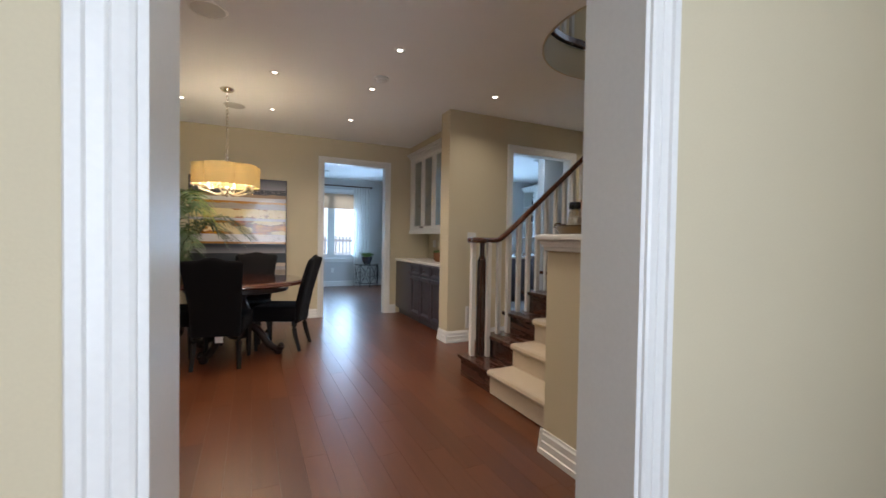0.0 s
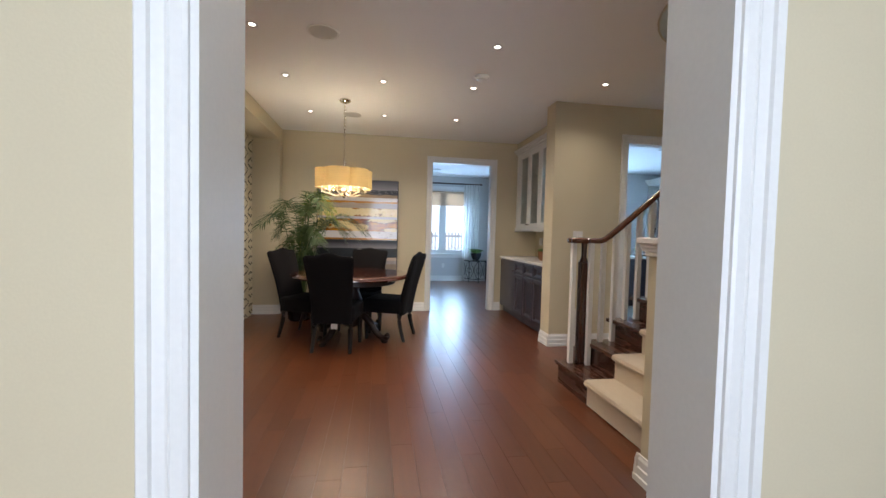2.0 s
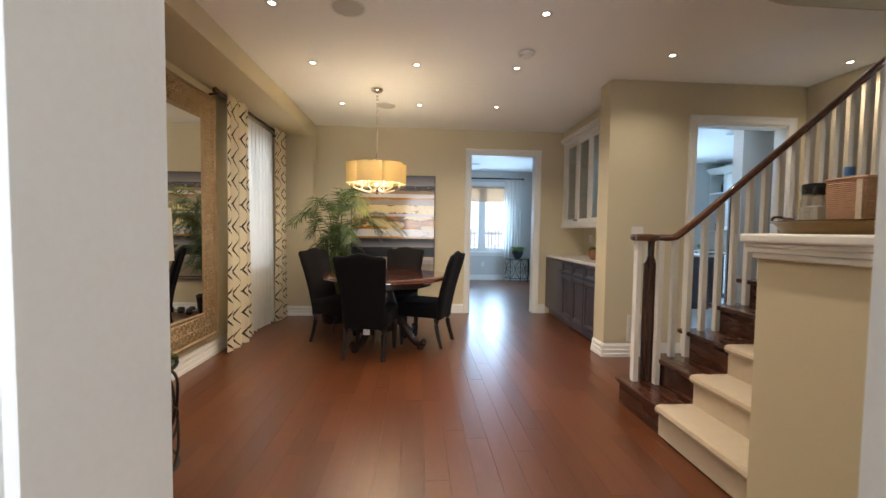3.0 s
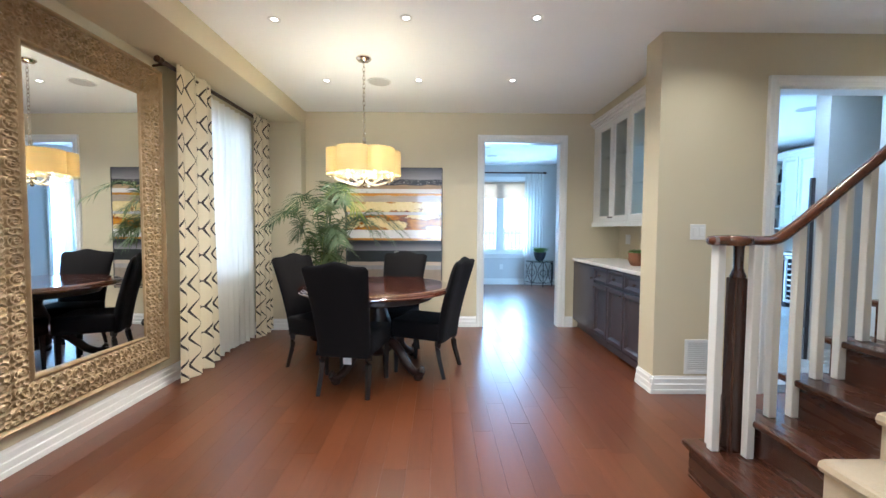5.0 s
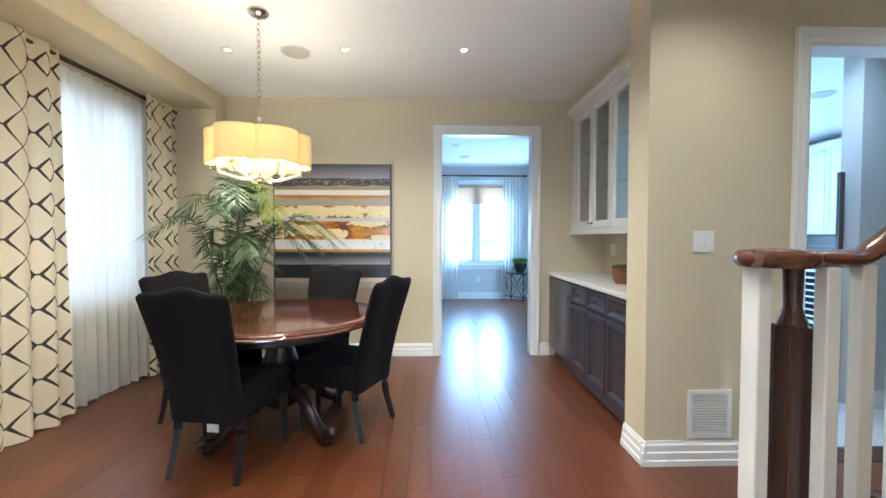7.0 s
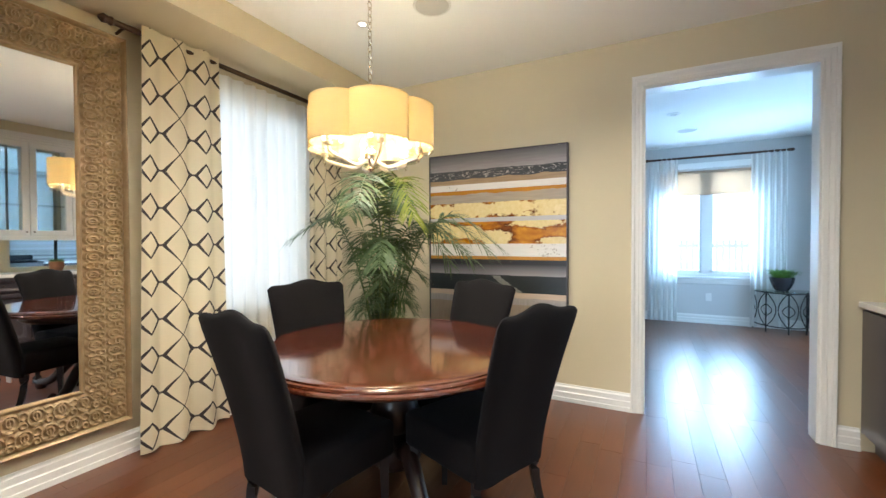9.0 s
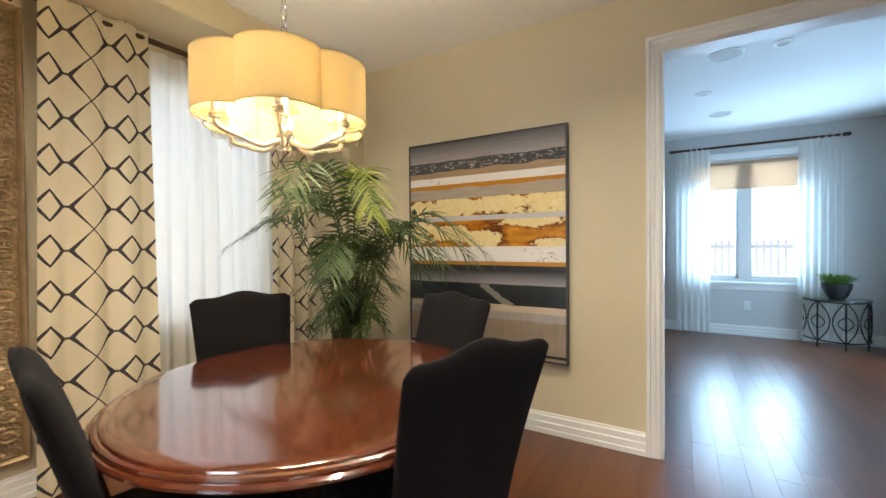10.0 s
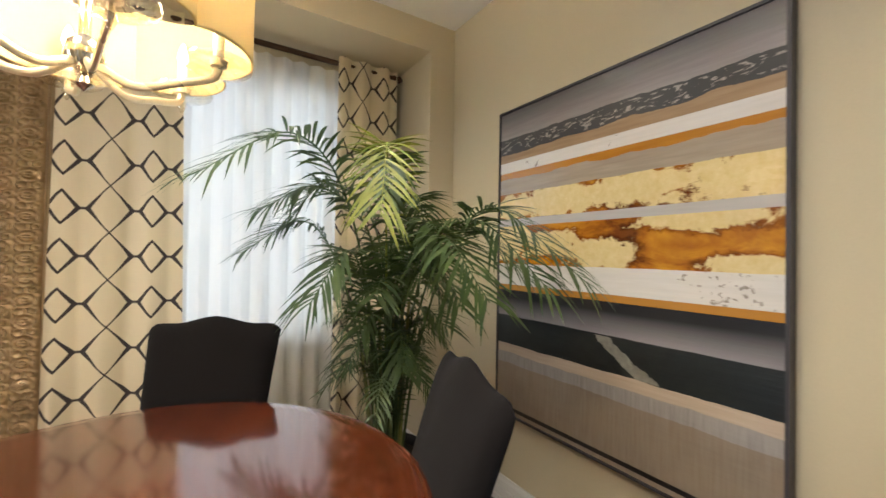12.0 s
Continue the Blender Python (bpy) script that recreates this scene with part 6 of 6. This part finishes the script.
def kitchen():
    BX, UX, WX = 6.40, 6.67, 6.998
    for k, (y0, y1) in enumerate(((6.90, 7.305), (7.31, 7.74), (7.745, 8.06), (8.065, 8.38))):
        ob = thing("kitchen_wall_cabinet", pose(0, 0, 0), "tall white kitchen wall cabinet with a framed door", "cabinet", "kitchen wall cabinets")
        part("body", cube(UX, WX, y0, y1, 1.33, 2.50), WHITE_CAB, ob)
        panel_door("door", UX - 0.001, y0 + 0.003, y1 - 0.003, 1.334, 2.496, WHITE_CAB, ob, 1 if k % 2 else -1)
    slab("trim_kitchen_cabinet_crown", [(UX - 0.03, WX, 6.89, 8.81, 2.502, 2.54), (UX - 0.06, WX, 6.87, 8.81, 2.54, 2.575), (UX - 0.085, WX, 6.85, 8.81, 2.575, 2.60)], WHITE_CAB, "white crown on the kitchen cabinets")
    ob = thing("open_shelf", pose(0, 0, 0), "white open kitchen shelf unit with dark bottles", "shelf")
    for q in (8.385, 8.79):
        part("side", cube(UX, WX, q, q + 0.018, 0.91, 2.50), WHITE_CAB, ob)
    part("back", cube(WX - 0.012, WX, 8.403, 8.79, 0.91, 2.50), WHITE_CAB, ob)
    for k in range(4):
        part("shelf", cube(UX, WX - 0.012, 8.403, 8.79, 1.30 + 0.392 * k, 1.322 + 0.392 * k), WHITE_CAB, ob)
    for k in (0, 2, 4, 7):
        by, bz = 8.46 + 0.12 * (k % 3), 1.322 + 0.392 * (k // 3)
        bt = thing("shelf_bottle", pose(UX + 0.13, by, bz + 0.001), "dark bottle on an open kitchen shelf", "bottle", "shelf bottles")
        part("body", lathe([(0, 0), (0.035, 0), (0.036, 0.15), (0.014, 0.20), (0.014, 0.26), (0, 0.26)], 14), DARK_GLASS, bt, smooth=True)
    ob = thing("wine_cooler", pose(0, 0, 0), "under-counter wine cooler with a steel framed glass door", "wine cooler")
    part("body", cube(BX + 0.02, WX, 7.39, 7.95, 0.06, 0.865), DARK_GLASS, ob)
    fr = bmesh.new()
    for q in ((7.40, 7.445, 0.10, 0.855), (7.895, 7.94, 0.10, 0.855), (7.445, 7.895, 0.10, 0.145), (7.445, 7.895, 0.81, 0.855)):
        box(fr, BX - 0.022, BX + 0.018, *q, 0.003)
    d = part("door", fr, PLASTIC, ob, "pale steel door frame")
    part("glass", cube(BX - 0.002, BX + 0.004, 7.445, 7.895, 0.145, 0.81), DARK_GLASS, d)
    for k in range(7):
        part("rack_front", cube(BX - 0.010, BX - 0.003, 7.455, 7.885, 0.19 + 0.088 * k, 0.215 + 0.088 * k), PLASTIC, ob)
    for y0, y1 in ((6.335, 6.66), (6.665, 7.02), (7.025, 7.385), (7.955, 8.38), (8.385, 8.81)):
        ob = thing("kitchen_base_cabinet", pose(0, 0, 0), "dark stained kitchen base cabinet with a drawer", "cabinet", "kitchen base cabinets")
        part("body", box(cube(BX, WX, y0, y1, 0.10, 0.865), BX + 0.05, WX, y0, y1, 0.0, 0.10), ESPRESSO, ob)
        panel_door("door", BX - 0.001, y0 + 0.004, y1 - 0.004, 0.11, 0.69, ESPRESSO, ob, 1)
        d = raised_panel(BX - 0.001, y0 + 0.004, y1 - 0.004, 0.70, 0.855, 0.03, ESPRESSO, ob, "drawer")
        knob(d, BX - 0.022, (y0 + y1) / 2, 0.78)
    tagged(link_mesh("kitchen_worktop", cube(BX - 0.03, WX, 6.33, 8.81, 0.867, 0.905, 0.004), COUNTER), "pale stone kitchen worktop along the wall", "countertop")
    # island with its own worktop
    ob = thing("kitchen_island", pose(0, 0, 0), "dark stained kitchen island with panelled sides", "kitchen island")
    part("body", box(cube(3.95, 5.36, 6.84, 7.66, 0.09, 0.865), 4.0, 5.32, 6.89, 7.61, 0.0, 0.09), ESPRESSO, ob)
    for x0, x1 in ((3.97, 4.42), (4.43, 4.88), (4.89, 5.34)):
        bm = bmesh.new()
        for q in ((x0, x0 + 0.06, 0.12, 0.85), (x1 - 0.06, x1, 0.12, 0.85), (x0 + 0.06, x1 - 0.06, 0.12, 0.18), (x0 + 0.06, x1 - 0.06, 0.79, 0.85)):
            box(bm, q[0], q[1], 6.822, 6.839, q[2], q[3], 0.002)
        part("panel_frame", bm, ESPRESSO, ob)
    tagged(link_mesh("island_worktop", cube(3.90, 5.41, 6.79, 7.71, 0.867, 0.905, 0.004), COUNTER), "pale stone worktop on the kitchen island", "countertop")
    ob = thing("kitchen_tap", pose(5.02, 7.35, 0.906), "curved chrome kitchen tap on the island", "tap")
    part("base", lathe([(0, 0), (0.028, 0), (0.026, 0.012), (0.016, 0.02), (0, 0.02)], 16), NICKEL, ob, smooth=True)
    part("spout", tube(curve_points([(0, 0, 0.02), (0, 0, 0.20), (0.04, 0, 0.29), (0.11, 0, 0.30), (0.16, 0, 0.24), (0.165, 0, 0.19)], 30), 0.012, 8), NICKEL, ob, smooth=True)
    part("lever", tube([(0, 0.02, 0.06), (0, 0.05, 0.075), (0, 0.085, 0.10)], 0.006, 6), NICKEL, ob, smooth=True)
    bushy_plant("kitchen_plant", (5.20, 6.98, 0.906), [(0, 0), (0.035, 0), (0.045, 0.06), (0.05, 0.085), (0.044, 0.085), (0.04, 0.06), (0, 0.06)], PLASTIC, 0.05, 0.10, "small green plant in a white pot on the island", 90, 9, 0.042)
    ob = thing("tall_end_panel", pose(0, 0, 0), "tall dark panel standing at the kitchen corner", "panel")
    part("panel", cube(4.284, 4.318, 5.25, 5.285, 0, 1.775, 0.004), ESPRESSO, ob)
    part("edge_strip", cube(4.279, 4.2835, 5.255, 5.28, 0.01, 1.765, 0.001), STEEL, ob, "thin steel edge")
    ob = thing("ceiling_speaker", pose(5.15, 6.30, CEIL), "round pale ceiling speaker grille", "speaker", "ceiling speakers")
    part("rim", lathe([(0.105, -0.001), (0.107, -0.007), (0.118, -0.006), (0.12, -0.001), (0.105, -0.001)], 40), PLASTIC, ob, smooth=True)
    part("grille", lathe([(0, -0.006), (0.104, -0.005), (0.1045, -0.001), (0, -0.001)], 40), GREY_GRILLE, ob)


def kitchen_range():
    m = Nodes("grey_mosaic")
    br = m.node("TexBrick")
    br.inputs["Scale"].default_value = 14.0
    br.inputs["Color1"].default_value, br.inputs["Color2"].default_value, br.inputs["Mortar"].default_value = (0.16, 0.15, 0.14, 1), (0.42, 0.40, 0.37, 1), (0.5, 0.48, 0.45, 1)
    br.inputs["Mortar Size"].default_value = 0.012
    tc, mp = m.node("TexCoord"), m.node("Mapping")
    mp.inputs["Rotation"].default_value = (radians(90), 0, radians(90))
    m.link(tc.outputs["Object"], mp.inputs[0])
    m.link(mp.outputs[0], br.inputs["Vector"])
    m.set("Base Color", br.outputs["Color"])
    m.set("Roughness", 0.25)
    setting("trim_kitchen_backsplash", box(cube(6.985, 6.998, 5.30, 6.89, 0.92, 1.45), 6.985, 6.998, 6.89, 8.384, 0.906, 1.329), m.mat, "grey mosaic tile backsplash")
    RX = 0.995
    ob = thing("kitchen_range", pose(RX, 0, 0), "black and steel kitchen range before the mosaic", "stove")
    part("body", cube(5.36, 5.98, 5.55, 6.31, 0.0, 0.90, 0.004), STEEL, ob)
    part("oven_door", cube(5.325, 5.358, 5.57, 6.29, 0.14, 0.74, 0.004), DARK_GLASS, ob)
    part("cooktop", cube(5.34, 5.98, 5.55, 6.31, 0.901, 0.915, 0.003), DARK_GLASS, ob)
    part("control_panel", cube(5.93, 5.983, 5.56, 6.30, 0.916, 1.04, 0.004), DARK_GLASS, ob)
    for k in range(2):
        part("grate", box(cube(5.42, 5.90, 5.60 + 0.36 * k, 5.90 + 0.36 * k, 0.932, 0.942), 5.45, 5.87, 5.62 + 0.36 * k, 5.88 + 0.36 * k, 0.916, 0.931), IRON, ob)
    part("oven_handle", tube([(5.305, 5.62, 0.70), (5.295, 5.93, 0.70), (5.305, 6.24, 0.70)], 0.010, 8), NICKEL, ob, smooth=True)


kitchen()
kitchen_range()


# ---- floor ----
slab("floor", [(-1.85, 4.6, -1.8, 10.9, -0.10, -0.015), (4.6, 7.12, 4.45, 8.95, -0.10, -0.015)], SUBFLOOR, "red-brown polished hardwood plank floor")
FLOOR = bpy.data.objects["floor"]


def plank_mesh(length, width):
    me = bpy.data.meshes.new("plank")
    g, c = 0.0002, 0.0005
    v = []
    for z, inset in ((-0.014, g), (-0.0009, g), (0.0, g + c)):
        v += [(inset, inset, z), (width - inset, inset, z), (width - inset, length - inset, z), (inset, length - inset, z)]
    f = [(8, 9, 10, 11)]
    for k in (0, 4):
        for i in range(4):
            j = (i + 1) % 4
            f.append((k + i, k + j, k + 4 + j, k + 4 + i))
    me.from_pydata(v, [], f)
    return me


def planks():
    rnd = random.Random(4)
    width, lengths = 0.127, (0.7, 0.95, 1.2, 1.5)
    meshes = {ln: plank_mesh(ln, width) for ln in lengths}
    for me in meshes.values():
        me.materials.append(FLOOR_WOOD)
    rest_v, rest_f, count = [], [], 0
    x = -1.5
    while x < 4.4:
        y = -1.6
        while y < 10.64:
            ln = rnd.choice(lengths)
            if y < 0.4 and x > 3.15:
                y += ln
                continue
            kitchen = x > 3.1 and y > 4.5 and not (y > 6.7 and x < 3.4)
            if not kitchen:
                near = 1.3 < y < 6.0 and -1.5 <= x < 2.4 and y + ln < 6.6
                if near and count < 290:
                    ob = new("plank", meshes[ln])
                    ob.parent = FLOOR
                    ob.location = (x, y, 0)
                    count += 1
                else:
                    k = len(rest_v)
                    me = meshes[ln]
                    rest_v += [(w.co.x + x, w.co.y + y, w.co.z) for w in me.vertices]
                    rest_f += [tuple(i + k for i in p.vertices) for p in me.polygons]
            y += ln
        x += width
    me = bpy.data.meshes.new("planks_beyond")
    me.from_pydata(rest_v, [], rest_f)
    me.materials.append(FLOOR_REST)
    ob = new("planks_beyond", me)
    ob.parent = FLOOR
    tagged(ob, kind="stuff")


planks()


def kitchen_tiles():
    tile = plain("pale_floor_tile", (0.62, 0.62, 0.60), 0.2, vary=0.06, scale=4)
    ob = tagged(link_mesh("floor_kitchen", cube(3.16, 6.995, 4.585, 8.815, -0.014, 0.002), plain("tile_grout", (0.4, 0.4, 0.39), 0.8)), "pale glossy kitchen floor tiles", "floor", kind="structure")
    me = bpy.data.meshes.new("tile")
    s, c = 0.446, 0.003
    me.from_pydata([(0, 0, -0.01), (s, 0, -0.01), (s, s, -0.01), (0, s, -0.01), (c, c, 0), (s - c, c, 0), (s - c, s - c, 0), (c, s - c, 0)], [], [(4, 5, 6, 7), (0, 1, 5, 4), (1, 2, 6, 5), (2, 3, 7, 6), (3, 0, 4, 7)])
    me.materials.append(tile)
    for i in range(8):
        for j in range(9):
            t = new("tile", me)
            t.parent = ob
            t.location = (3.17 + 0.45 * i, 4.60 + 0.45 * j, 0.004)


kitchen_tiles()

slab("trim_kitchen_threshold", [(KITCHEN[0], KITCHEN[1], PIER_Y - 0.01, PIER_Y + 0.15, -0.002, 0.006)], STAIR_WOOD, "dark wooden threshold")
